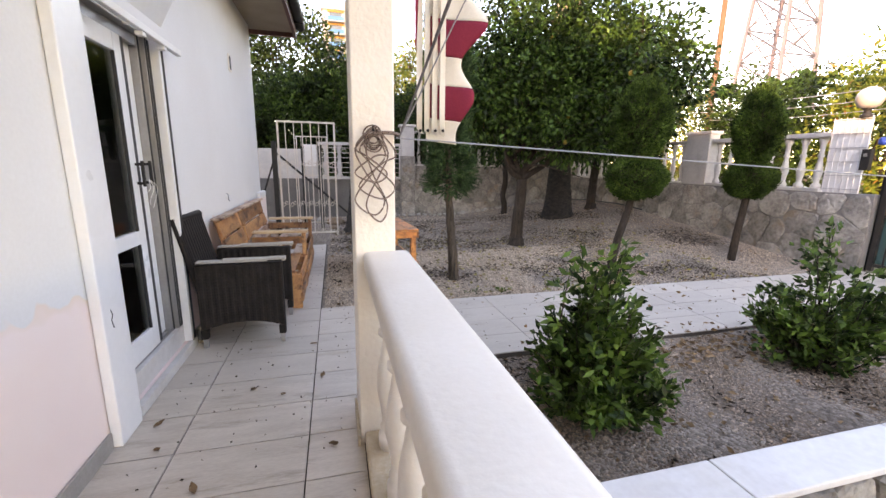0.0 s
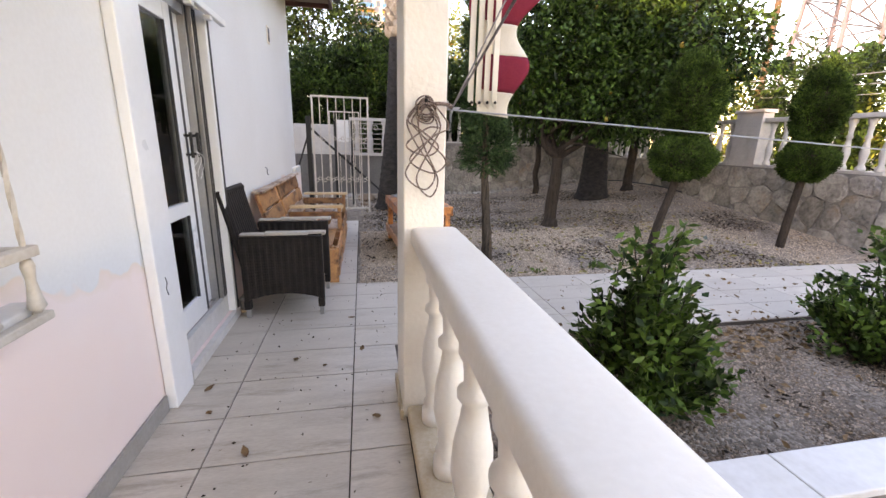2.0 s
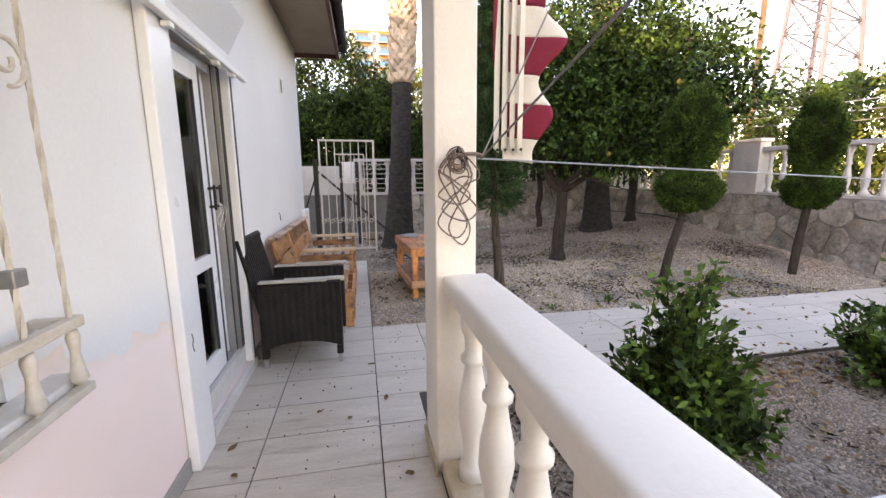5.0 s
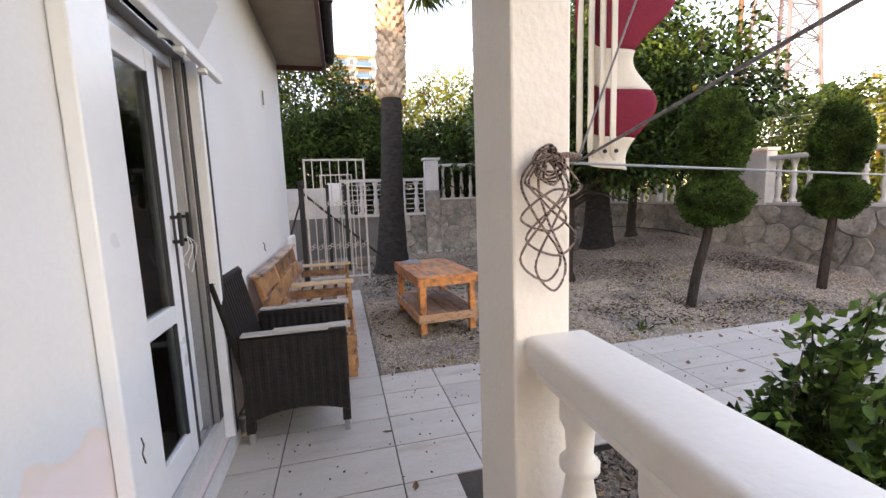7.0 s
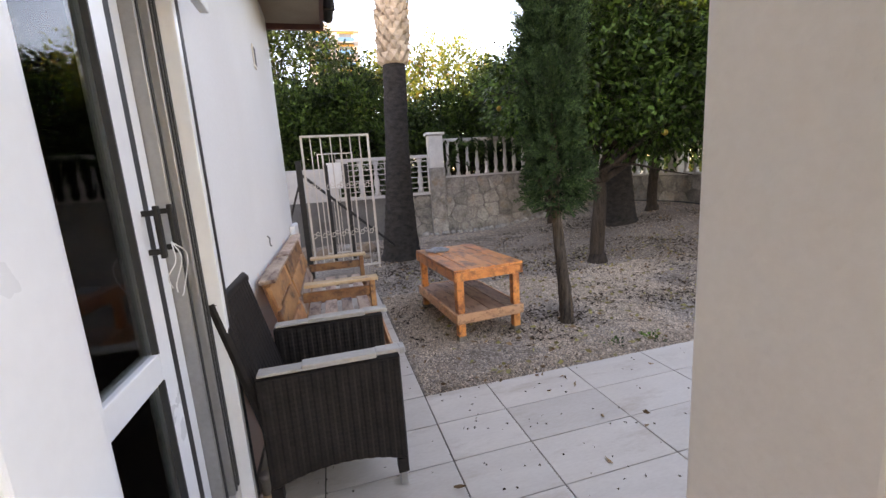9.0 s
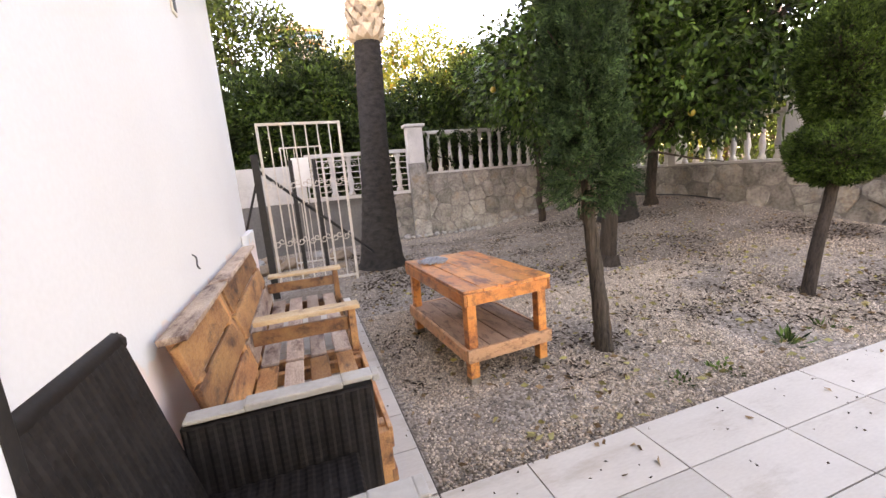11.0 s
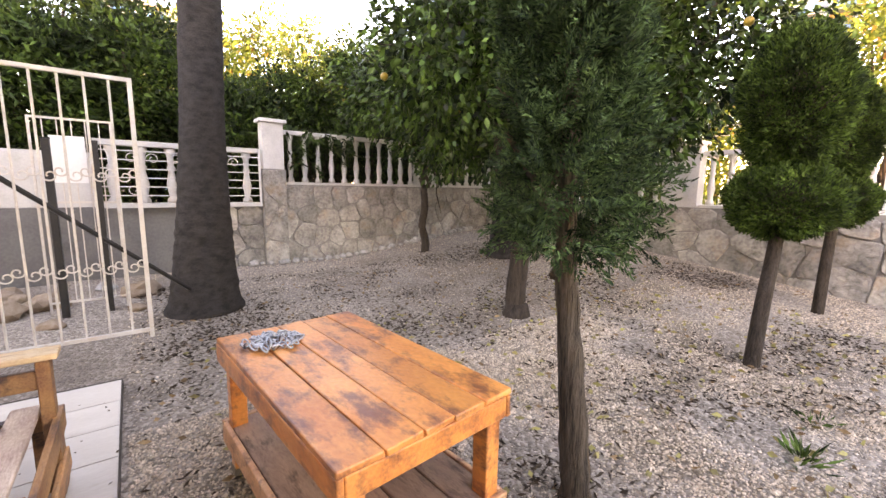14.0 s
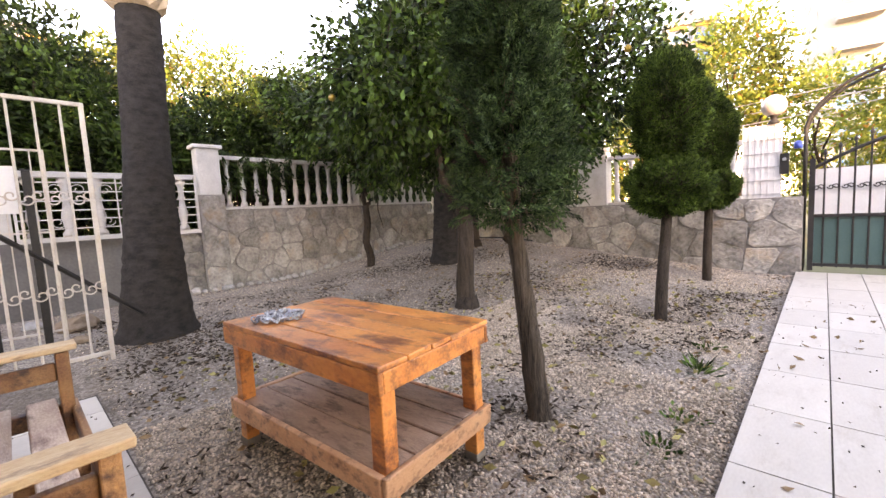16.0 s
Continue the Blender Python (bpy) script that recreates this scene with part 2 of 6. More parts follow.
M_TABLE = material("varnished_pine", (0.78, 0.295, 0.085), (0.54, 0.155, 0.042), 0.36, 3.0, 38, 0.45, (0.13, 0.034, 0.022), 0.85, 1.8, 0.475, stretch=(2.0, 1.0, 2.0), obj_rand=0.2)
M_TABLE_WORN = material("worn_pine", (0.70, 0.37, 0.20), (0.50, 0.22, 0.11), 0.5, 3.6, 40, 0.5, (0.10, 0.035, 0.02), 0.85, 2.4, 0.51, stretch=(1.5, 1.5, 2.5), obj_rand=0.2)
M_SHELF = material("weathered_shelf_board", (0.42, 0.25, 0.165), (0.25, 0.14, 0.095), 0.6, 5, 50, 0.5, (0.06, 0.032, 0.022), 0.85, 1.3, 0.51, stretch=(3, 0.8, 3), obj_rand=0.3)
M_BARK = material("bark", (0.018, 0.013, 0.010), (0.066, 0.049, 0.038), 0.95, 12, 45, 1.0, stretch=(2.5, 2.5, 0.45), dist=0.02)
M_THUJABARK = material("thuja_bark", (0.022, 0.016, 0.012), (0.17, 0.13, 0.10), 0.95, 16, 60, 1.0, (0.28, 0.14, 0.065), 0.6, 0.35, stretch=(3, 3, 0.22), dist=0.04)
M_PALMBARK = material("palm_bark", (0.017, 0.0145, 0.0135), (0.062, 0.053, 0.049), 0.95, 6, 50, 1.0, (0.018, 0.015, 0.013), 0.7, stretch=(1.6, 1.6, 3.0), dist=0.03)
M_BOOT = material("palm_leaf_boot", (0.34, 0.24, 0.16), (0.50, 0.39, 0.30), 0.85, 9, 40, 0.4, island=0.3)
M_ORANGE_LEAF = leaf_material("citrus_leaf", (0.003, 0.009, 0.003), (0.058, 0.115, 0.022), 0.36, 0.10)
M_THUJA = leaf_material("thuja_leaf", (0.006, 0.016, 0.008), (0.072, 0.135, 0.048), 0.7, 0.06, clump=6)
M_TOPIARY = leaf_material("topiary_leaf", (0.004, 0.012, 0.003), (0.072, 0.128, 0.024), 0.7, 0.05, clump=5)
M_BUSH = leaf_material("bush_leaf", (0.008, 0.026, 0.006), (0.095, 0.170, 0.034), 0.35, 0.15, clump=7)
# leaf colours hold the light: hedge darkened as shaded, far trees yellowed as sunlit
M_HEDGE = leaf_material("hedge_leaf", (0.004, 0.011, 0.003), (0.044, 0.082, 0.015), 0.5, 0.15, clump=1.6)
M_SUNNY = leaf_material("sunlit_tree_leaf", (0.07, 0.12, 0.02), (0.26, 0.28, 0.05), 0.5, 0.4, (0.42, 0.15, 0.04), clump=1.2)
M_PALM = leaf_material("palm_frond", (0.03, 0.06, 0.015), (0.10, 0.15, 0.04), 0.5, 0.25)
M_BANANA = leaf_material("banana_leaf", (0.06, 0.13, 0.025), (0.13, 0.22, 0.04), 0.5, 0.3, clump=2.0)
M_FRUIT = material("orange_peel", (0.42, 0.22, 0.03), (0.26, 0.24, 0.04), 0.4, 9, 90, 0.2)
M_DRYLEAF = material("dry_leaf", (0.16, 0.085, 0.045), (0.30, 0.19, 0.10), 0.8, 15, 60, 0.2, island=0.5)
M_YELLEAF = material("yellow_fallen_leaf", (0.30, 0.26, 0.07), (0.22, 0.15, 0.06), 0.7, 15, 60, 0.2, island=0.4)
M_DROP = material("dark_droppings", (0.035, 0.024, 0.017), (0.075, 0.052, 0.036), 0.9, 20, 60, 0.2, island=0.5)
M_SOIL = material("soil", (0.10, 0.075, 0.055), (0.16, 0.12, 0.09), 0.95, 7, 40, 0.8)
M_BURGUNDY = material("burgundy_canvas", (0.20, 0.018, 0.035), (0.26, 0.03, 0.05), 0.85, 6, 150, 0.25)
M_CANVAS = material("cream_canvas", (0.70, 0.63, 0.53), (0.60, 0.53, 0.44), 0.85, 6, 150, 0.25)
M_CORD = material("grey_cord", (0.13, 0.12, 0.12), (0.28, 0.25, 0.24), 0.8, 70, 160, 0.3)
M_WIRE = material("galvanised_wire", (0.36, 0.36, 0.36), (0.26, 0.26, 0.26), 0.45, 8, 50, 0.1, metal=0.5)
M_CHAIN = material("steel_chain", (0.50, 0.52, 0.54), (0.34, 0.36, 0.38), 0.35, 20, 60, 0.1, metal=0.8)
M_SOFFIT = material("soffit_board", (0.34, 0.27, 0.20), (0.27, 0.21, 0.155), 0.7, 3, 40, 0.15)
M_FASCIA = material("brown_fascia", (0.10, 0.035, 0.025), (0.14, 0.05, 0.035), 0.5, 4, 40, 0.15)
M_ROOF = material("roof_tiles", (0.36, 0.13, 0.075), (0.28, 0.10, 0.06), 0.8, 6, 40, 0.5)
M_GREEN = material("green_sheet", (0.030, 0.085, 0.078), (0.045, 0.11, 0.10), 0.5, 3, 40, 0.1)
M_PANEL = material("lattice_panel", (0.72, 0.70, 0.67), (0.63, 0.60, 0.57), 0.6, 4, 40, 0.1)
M_FACADE = material("facade_white", (0.36, 0.345, 0.33), (0.30, 0.29, 0.28), 0.8, 0.2, 3, 0.0)
M_YELLOW = material("facade_ochre", (0.36, 0.20, 0.07), (0.30, 0.17, 0.06), 0.8, 0.2, 3, 0.0)
M_BLUEGLASS = material("blue_glass", (0.05, 0.15, 0.28), (0.035, 0.12, 0.23), 0.2, 0.5, 5, 0.0)
M_DARKGLASS = material("window_glass_far", (0.06, 0.075, 0.09), (0.1, 0.12, 0.14), 0.1, 0.4, 4, 0.0)
M_PYLON = material("pylon_steel", (0.12, 0.115, 0.13), (0.09, 0.085, 0.10), 0.6, 2, 20, 0.0)
M_PYRED = material("pylon_red", (0.16, 0.12, 0.13), (0.13, 0.10, 0.115), 0.6, 2, 20, 0.0)
M_POLE = material("wooden_pole", (0.16, 0.095, 0.055), (0.12, 0.07, 0.042), 0.8, 5, 40, 0.4)
M_GLOBE = material("opal_globe", (0.50, 0.43, 0.38), (0.44, 0.37, 0.32), 0.3, 3, 20, 0.0)
M_EARTH = material("far_ground", (0.20, 0.17, 0.12), (0.12, 0.13, 0.06), 0.95, 0.3, 5, 0.3)
M_ROCK = material("edge_rock", (0.16, 0.15, 0.135), (0.30, 0.275, 0.25), 0.9, 8, 40, 0.6, island=0.35)
M_RUBBLE = material("rubble_stone", (0.20, 0.13, 0.085), (0.30, 0.22, 0.16), 0.9, 8, 40, 0.7)
M_BLUE = material("blue_plastic", (0.02, 0.06, 0.30), (0.03, 0.08, 0.34), 0.4, 5, 40, 0.0)


def glass_material():
    m = bpy.data.materials.new("window_glass")
    m.use_nodes = True
    N, L = m.node_tree.nodes, m.node_tree.links
    g, t = N.new("ShaderNodeBsdfGlossy"), N.new("ShaderNodeBsdfTransparent")
    g.inputs["Roughness"].default_value = 0.02
    t.inputs[0].default_value = (0.80, 0.83, 0.82, 1)
    f = N.new("ShaderNodeFresnel")
    f.inputs[0].default_value = 1.42
    mix = N.new("ShaderNodeMixShader")
    L.new(f.outputs[0], mix.inputs[0])
    L.new(t.outputs[0], mix.inputs[1])
    L.new(g.outputs[0], mix.inputs[2])
    L.new(mix.outputs[0], N["Material Output"].inputs[0])
    return m


def rope_material():
    """Pale braid with dark flecks."""
    m = material("braided_rope", (0.42, 0.31, 0.26), (0.30, 0.21, 0.17), 0.9, 60, 160, 0.4)
    N, L = m.node_tree.nodes, m.node_tree.links
    b = N["Principled BSDF"]
    old = b.inputs["Base Color"].links[0].from_socket
    w = N.new("ShaderNodeTexWave")
    w.bands_direction = "DIAGONAL"
    w.inputs["Scale"].default_value, w.inputs["Distortion"].default_value = 70, 4
    L.new(N.new("ShaderNodeTexCoord").outputs["Object"], w.inputs["Vector"])
    r = N.new("ShaderNodeMapRange")
    r.inputs[1].default_value, r.inputs[2].default_value = 0.55, 0.65
    L.new(w.outputs["Fac"], r.inputs[0])
    mx = N.new("ShaderNodeMix")
    mx.data_type = "RGBA"
    mx.inputs[7].default_value = (0.045, 0.03, 0.026, 1)
    L.new(r.outputs[0], mx.inputs[0])
    L.new(old, mx.inputs[6])
    L.new(mx.outputs[2], b.inputs["Base Color"])
    return m


M_ROPE = rope_material()
M_GLASS = glass_material()


# ---- mesh helpers ----
def thing(name, at, label="", category="", group="", kind="", rz=0.0):
    e = new(name)
    e.empty_display_size = 0.1
    e.matrix_world = pose(*at, 0, 0, rz)
    return tagged(e, label, category, group, kind)


def part(name, bm, mat, parent=None, label="", smooth=False):
    """Links a bmesh as one mesh object, in its parent's own axes."""
    me = bpy.data.meshes.new(name)
    bm.normal_update()
    bm.to_mesh(me)
    bm.free()
    return meshed(name, me, mat, parent, label, smooth)


def meshed(name, me, mat, parent=None, label="", smooth=False):
    if mat and not me.materials:
        me.materials.append(mat)
    if smooth:
        me.polygons.foreach_set("use_smooth", [True] * len(me.polygons))
    ob = new(name, me)
    if parent:
        ob.parent = parent
    return tagged(ob, label)


def raw(name, verts, faces, mat, parent=None, label="", smooth=False):
    """A large mesh from arrays; faces is an n x 3 or n x 4 array."""
    me = bpy.data.meshes.new(name)
    verts, faces = np.asarray(verts, np.float32), np.asarray(faces, np.int32)
    k = faces.shape[1]
    me.vertices.add(len(verts))
    me.vertices.foreach_set("co", verts.ravel())
    me.loops.add(faces.size)
    me.loops.foreach_set("vertex_index", faces.ravel())
    me.polygons.add(len(faces))
    me.polygons.foreach_set("loop_start", np.arange(0, faces.size, k, dtype=np.int32))
    me.polygons.foreach_set("loop_total", np.full(len(faces), k, np.int32))
    me.update(calc_edges=True)
    me.validate()
    return meshed(name, me, mat, parent, label, smooth)


def box(bm, x0, y0, z0, x1, y1, z1, bevel=0.0, turn=None, jitter=0.0):
    r = bmesh.ops.create_cube(bm, size=1.0)
    vs = r["verts"]
    c = Vector(((x0 + x1) / 2, (y0 + y1) / 2, (z0 + z1) / 2))
    for v in vs:
        v.co = Vector((v.co.x * (x1 - x0), v.co.y * (y1 - y0), v.co.z * (z1 - z0)))
        if jitter:
            v.co += Vector([random.uniform(-jitter, jitter) for _ in range(3)])
        if turn:
            v.co.rotate(turn)
        v.co += c
    if bevel:
        es = list({e for v in vs for e in v.link_edges})
        bmesh.ops.bevel(bm, geom=es, offset=bevel, segments=2, affect="EDGES", profile=0.5)
    return bm


def boxbm(*a, **k):
    return box(bmesh.new(), *a, **k)


def lathe(profile, segs=16):
    bm = bmesh.new()
    rings = []
    for r, z in profile:
        rings.append([bm.verts.new((r * math.cos(2 * math.pi * i / segs), r * math.sin(2 * math.pi * i / segs), z)) for i in range(segs)])
    for a, b in zip(rings, rings[1:]):
        for i in range(segs):
            bm.faces.new((a[i], a[(i + 1) % segs], b[(i + 1) % segs], b[i]))
    bm.faces.new(list(reversed(rings[0])))
    bm.faces.new(rings[-1])
    return bm


def tube(bm, pts, radii, segs=8, cap=True):
    pts = [Vector(p) for p in pts]
    if isinstance(radii, (int, float)):
        radii = [radii] * len(pts)
    rings, up = [], Vector((0.13, 0.07, 1)).normalized()
    for i, p in enumerate(pts):
        d = (pts[min(i + 1, len(pts) - 1)] - pts[max(i - 1, 0)]).normalized()
        if abs(d.dot(up)) > 0.97:
            a = d.cross(Vector((1, 0.1, 0))).normalized()
        else:
            a = d.cross(up).normalized()
        b = d.cross(a)
        rings.append([bm.verts.new(p + (a * math.cos(t) + b * math.sin(t)) * radii[i]) for t in (2 * math.pi * k / segs for k in range(segs))])
    for r0, r1 in zip(rings, rings[1:]):
        for i in range(segs):
            bm.faces.new((r0[i], r0[(i + 1) % segs], r1[(i + 1) % segs], r1[i]))
    if cap:
        bm.faces.new(list(reversed(rings[0])))
        bm.faces.new(rings[-1])
    return bm


def curve_pts(pts, n=8):
    """A smooth line through points (Catmull-Rom)."""
    P = [Vector(p) for p in pts]
    P = [P[0] * 2 - P[1]] + P + [P[-1] * 2 - P[-2]]
    out = []
    for i in range(1, len(P) - 2):
        for k in range(n):
            t = k / n
            out.append(0.5 * (2 * P[i] + (P[i + 1] - P[i - 1]) * t + (2 * P[i - 1] - 5 * P[i] + 4 * P[i + 1] - P[i + 2]) * t * t + (3 * P[i] - P[i - 1] - 3 * P[i + 1] + P[i + 2]) * t ** 3))
    return out + [P[-2]]


def ground_z(x, y):
    """The yard: level by the house, rising towards the corner by the street wall."""
    return 0.03 * np.maximum(0, np.asarray(x) - 3.2) * np.clip(np.asarray(y) - 4.3, 0, 4.3) - 0.03


def leaves(name, pts, out, length, width, mat, parent, rng, droop=0.2, spread=0.8, label=""):
    """Folded, pointed leaves at pts, growing roughly along out."""
    n = len(pts)
    d = out / (np.linalg.norm(out, axis=1, keepdims=True) + 1e-6) + rng.normal(0, spread, (n, 3))
    d[:, 2] -= droop
    d /= np.linalg.norm(d, axis=1, keepdims=True) + 1e-6
    s = np.cross(d, rng.normal(0, 1, (n, 3)))
    s /= np.linalg.norm(s, axis=1, keepdims=True) + 1e-6
    u = np.cross(s, d)
    L = length * rng.uniform(0.6, 1.25, (n, 1))
    W = width * rng.uniform(0.7, 1.2, (n, 1))
    v = np.stack([pts, pts + d * L * 0.45 + s * W * 0.5 + u * W * 0.18, pts + d * L, pts + d * L * 0.45 - s * W * 0.5 + u * W * 0.18], 1)
    i = np.arange(n)[:, None] * 4
    f = np.concatenate([i + [0, 1, 2], i + [0, 2, 3]], 1).reshape(-1, 3)
    return raw(name, v.reshape(-1, 3), f, mat, parent, label)


def clump_points(rng, n_clumps, per, centre, radii, clump_r, shell=0.55, keep=None):
    """Points in many small clumps that fill the outer part of an ellipsoid."""
    d = rng.normal(0, 1, (n_clumps, 3))
    d /= np.linalg.norm(d, axis=1, keepdims=True)
    r = shell + (1 - shell) * rng.uniform(0, 1, (n_clumps, 1)) ** 0.6
    r *= rng.uniform(0.88, 1.14, (n_clumps, 1))
    c = np.asarray(centre) + d * r * np.asarray(radii)
    if keep is not None:
        c = c[keep(c)]
    p = np.repeat(c, per, 0)
    o = rng.normal(0, 1, p.shape)
    o /= np.linalg.norm(o, axis=1, keepdims=True)
    p = p + o * clump_r * rng.uniform(0.2, 1.0, (len(p), 1)) ** 0.5
    return p, p - np.asarray(centre) + o * np.mean(radii)


# ---- ground ----
def build_ground():
    xs = np.concatenate([[-400, -120, -40, -12], np.arange(-3, 7.01, 0.25), [8, 12, 25, 60, 150, 400]])
    ys = np.concatenate([[-400, -120, -40, -12], np.arange(-3, 11.3, 0.25), [13, 20, 40, 100, 200, 500]])
    X, Y = np.meshgrid(xs, ys)
    Z = ground_z(np.minimum(X, 7.0), Y)
    Z = np.where((X > 7.5) | (Y > 12.5), -0.05, Z)
    lump = np.array([[noise.noise((x * 1.7, y * 1.7, 0)) for x in xs] for y in ys]) * 0.018
    Z = np.where((X > -1) & (X < 7) & (Y > 1) & (Y < 11.3), Z + lump - 0.01, Z - 0.03)
    n = len(xs)
    i = (np.arange(len(ys) - 1)[:, None] * n + np.arange(n - 1)).ravel()
    g = raw("ground", np.stack([X, Y, Z], -1).reshape(-1, 3), np.stack([i, i + 1, i + n + 1, i + n], 1), M_GRAVEL, None, "", True)
    tagged(g, "grey and brown gravel yard with fallen leaves", "ground", "", "structure")
    g.data.materials.append(M_EARTH)
    far = ((X[:-1, :-1] + X[1:, 1:]).ravel() / 2 > 7.1) | ((Y[:-1, :-1] + Y[1:, 1:]).ravel() / 2 > 11.5)
    g.data.polygons.foreach_set("material_index", far.astype(np.int32))
    return g


ground = build_ground()


# ---- house ----
def build_house():
    bm = bmesh.new()
    x0, x1 = -1.30, -1.08
    # the run south to y -14 is unseen, added so the house shades the yard
    for y0, y1, z0, z1 in ((-14, 0.1, -0.1, 3.2), (0.1, 1.28, -0.1, 0.86), (0.1, 1.28, 2.0, 3.2), (1.28, 2.38, -0.1, 3.2),
                           (2.38, 3.24, -0.1, 0.06), (2.38, 3.24, 2.1, 3.2), (3.24, 6.74, -0.1, 3.2)):
        box(bm, x0, y0, z0, x1, y1, z1)
    w = part("wall_east", bm, M_HOUSE)
    tagged(w, "white painted house wall, pink old coat below", "wall", "", "structure")
    # out of view; south and west sides pushed out to widen the house's shadow
    for nm, b in (("wall_north", (-14, 6.52, -0.1, -1.30, 6.74, 3.2)), ("wall_south_unseen", (-14, -14.0, -0.1, -1.30, -13.78, 3.2)), ("wall_west_unseen", (-14.2, -14.0, -0.1, -14.0, 6.74, 3.2))):
        tagged(part(nm, boxbm(*b), M_HOUSE), "white painted house wall", "wall", "", "structure")
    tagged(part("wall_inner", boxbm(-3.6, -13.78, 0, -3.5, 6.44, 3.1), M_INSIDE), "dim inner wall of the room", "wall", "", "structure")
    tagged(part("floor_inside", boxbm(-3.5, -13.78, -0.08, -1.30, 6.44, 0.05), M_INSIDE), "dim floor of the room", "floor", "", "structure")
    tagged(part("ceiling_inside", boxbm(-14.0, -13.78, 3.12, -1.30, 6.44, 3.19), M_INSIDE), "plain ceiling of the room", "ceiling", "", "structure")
    pl = boxbm(-1.078, 6.33, -0.05, -1.02, 6.80, 0.93, 0.015)
    tagged(part("trim_corner", pl, M_HOUSE), "thicker rendered foot of the house corner", "trim", "", "structure")
    sk = bmesh.new()
    for a, b in ((-2.9, 2.12), (3.26, 6.32)):
        box(sk, -1.078, a, 0.0, -1.064, b, 0.085, 0.002)
    tagged(part("baseboard", sk, M_SKIRT), "grey tiled skirting along the house wall", "baseboard", "", "structure")
    # eave, gutter, roof; the unseen ridge is set high to shade the yard
    bm = bmesh.new()
    box(bm, -14.6, -14.6, 3.2, -0.50, 6.88, 3.24)
    tagged(part("ceiling_eave", bm, M_SOFFIT), "brown boarded soffit under the eave", "soffit", "", "structure")
    bm = bmesh.new()
    box(bm, -0.50, -14.6, 3.14, -0.46, 6.92, 3.34)
    box(bm, -14.6, 6.88, 3.14, -0.50, 6.92, 3.34)
    tagged(part("trim_fascia", bm, M_FASCIA), "dark brown fascia board of the eave", "trim", "", "structure")
    r = thing("roof", (0, 0, 0), "red tiled hipped roof, unseen slopes raised for shade", "roof", "", "structure")
    v = [(-14.65, -14.65, 3.34), (-0.42, -14.65, 3.34), (-0.42, 6.96, 3.34), (-14.65, 6.96, 3.34), (-7.5, -11.0, 7.4), (-7.5, 4.6, 7.4)]
    bm = bmesh.new()
    V = [bm.verts.new(p) for p in v]
    for f in ((0, 1, 4), (1, 2, 5, 4), (2, 3, 5), (3, 0, 4, 5), (3, 2, 1, 0)):
        bm.faces.new([V[i] for i in f])
    part("roof_slope", bm, M_ROOF, r)
    g = thing("gutter", (-0.40, 0, 3.3), "dark grey rain gutter along the eave", "gutter")
    bm = bmesh.new()
    tube(bm, [(0, -14.6, 0), (0, 6.95, 0)], 0.065, 12)
    part("gutter_pipe", bm, M_DARK, g, "", True)
    for y in (1.0, 3.0, 5.0, 6.5):
        part("bracket", boxbm(-0.06, y, -0.08, 0.07, y + 0.03, 0.08), M_DARK, g)
    # porch roof slab and beam
    bm = boxbm(-1.079, -3.0, 2.78, 0.30, 2.22, 2.92)
    tagged(part("ceiling_porch", bm, M_CREAM), "plain porch roof slab", "ceiling", "", "structure")
    tagged(part("trim_beam", boxbm(0.08, -3.0, 2.60, 0.26, 2.20, 2.779), M_CREAM), "porch beam on the pillar", "beam", "", "structure")
    # small vent
    v = thing("wall_vent", (-1.08, 5.35, 2.42), "small oval vent with a rusty rim in the wall", "vent")
    part("rim", boxbm(0.0, -0.05, -0.09, 0.012, 0.05, 0.09, 0.005), M_CREAM, v)
    part("opening", boxbm(0.010, -0.03, -0.07, 0.016, 0.03, 0.07, 0.002), M_SEAL, v)


build_house()


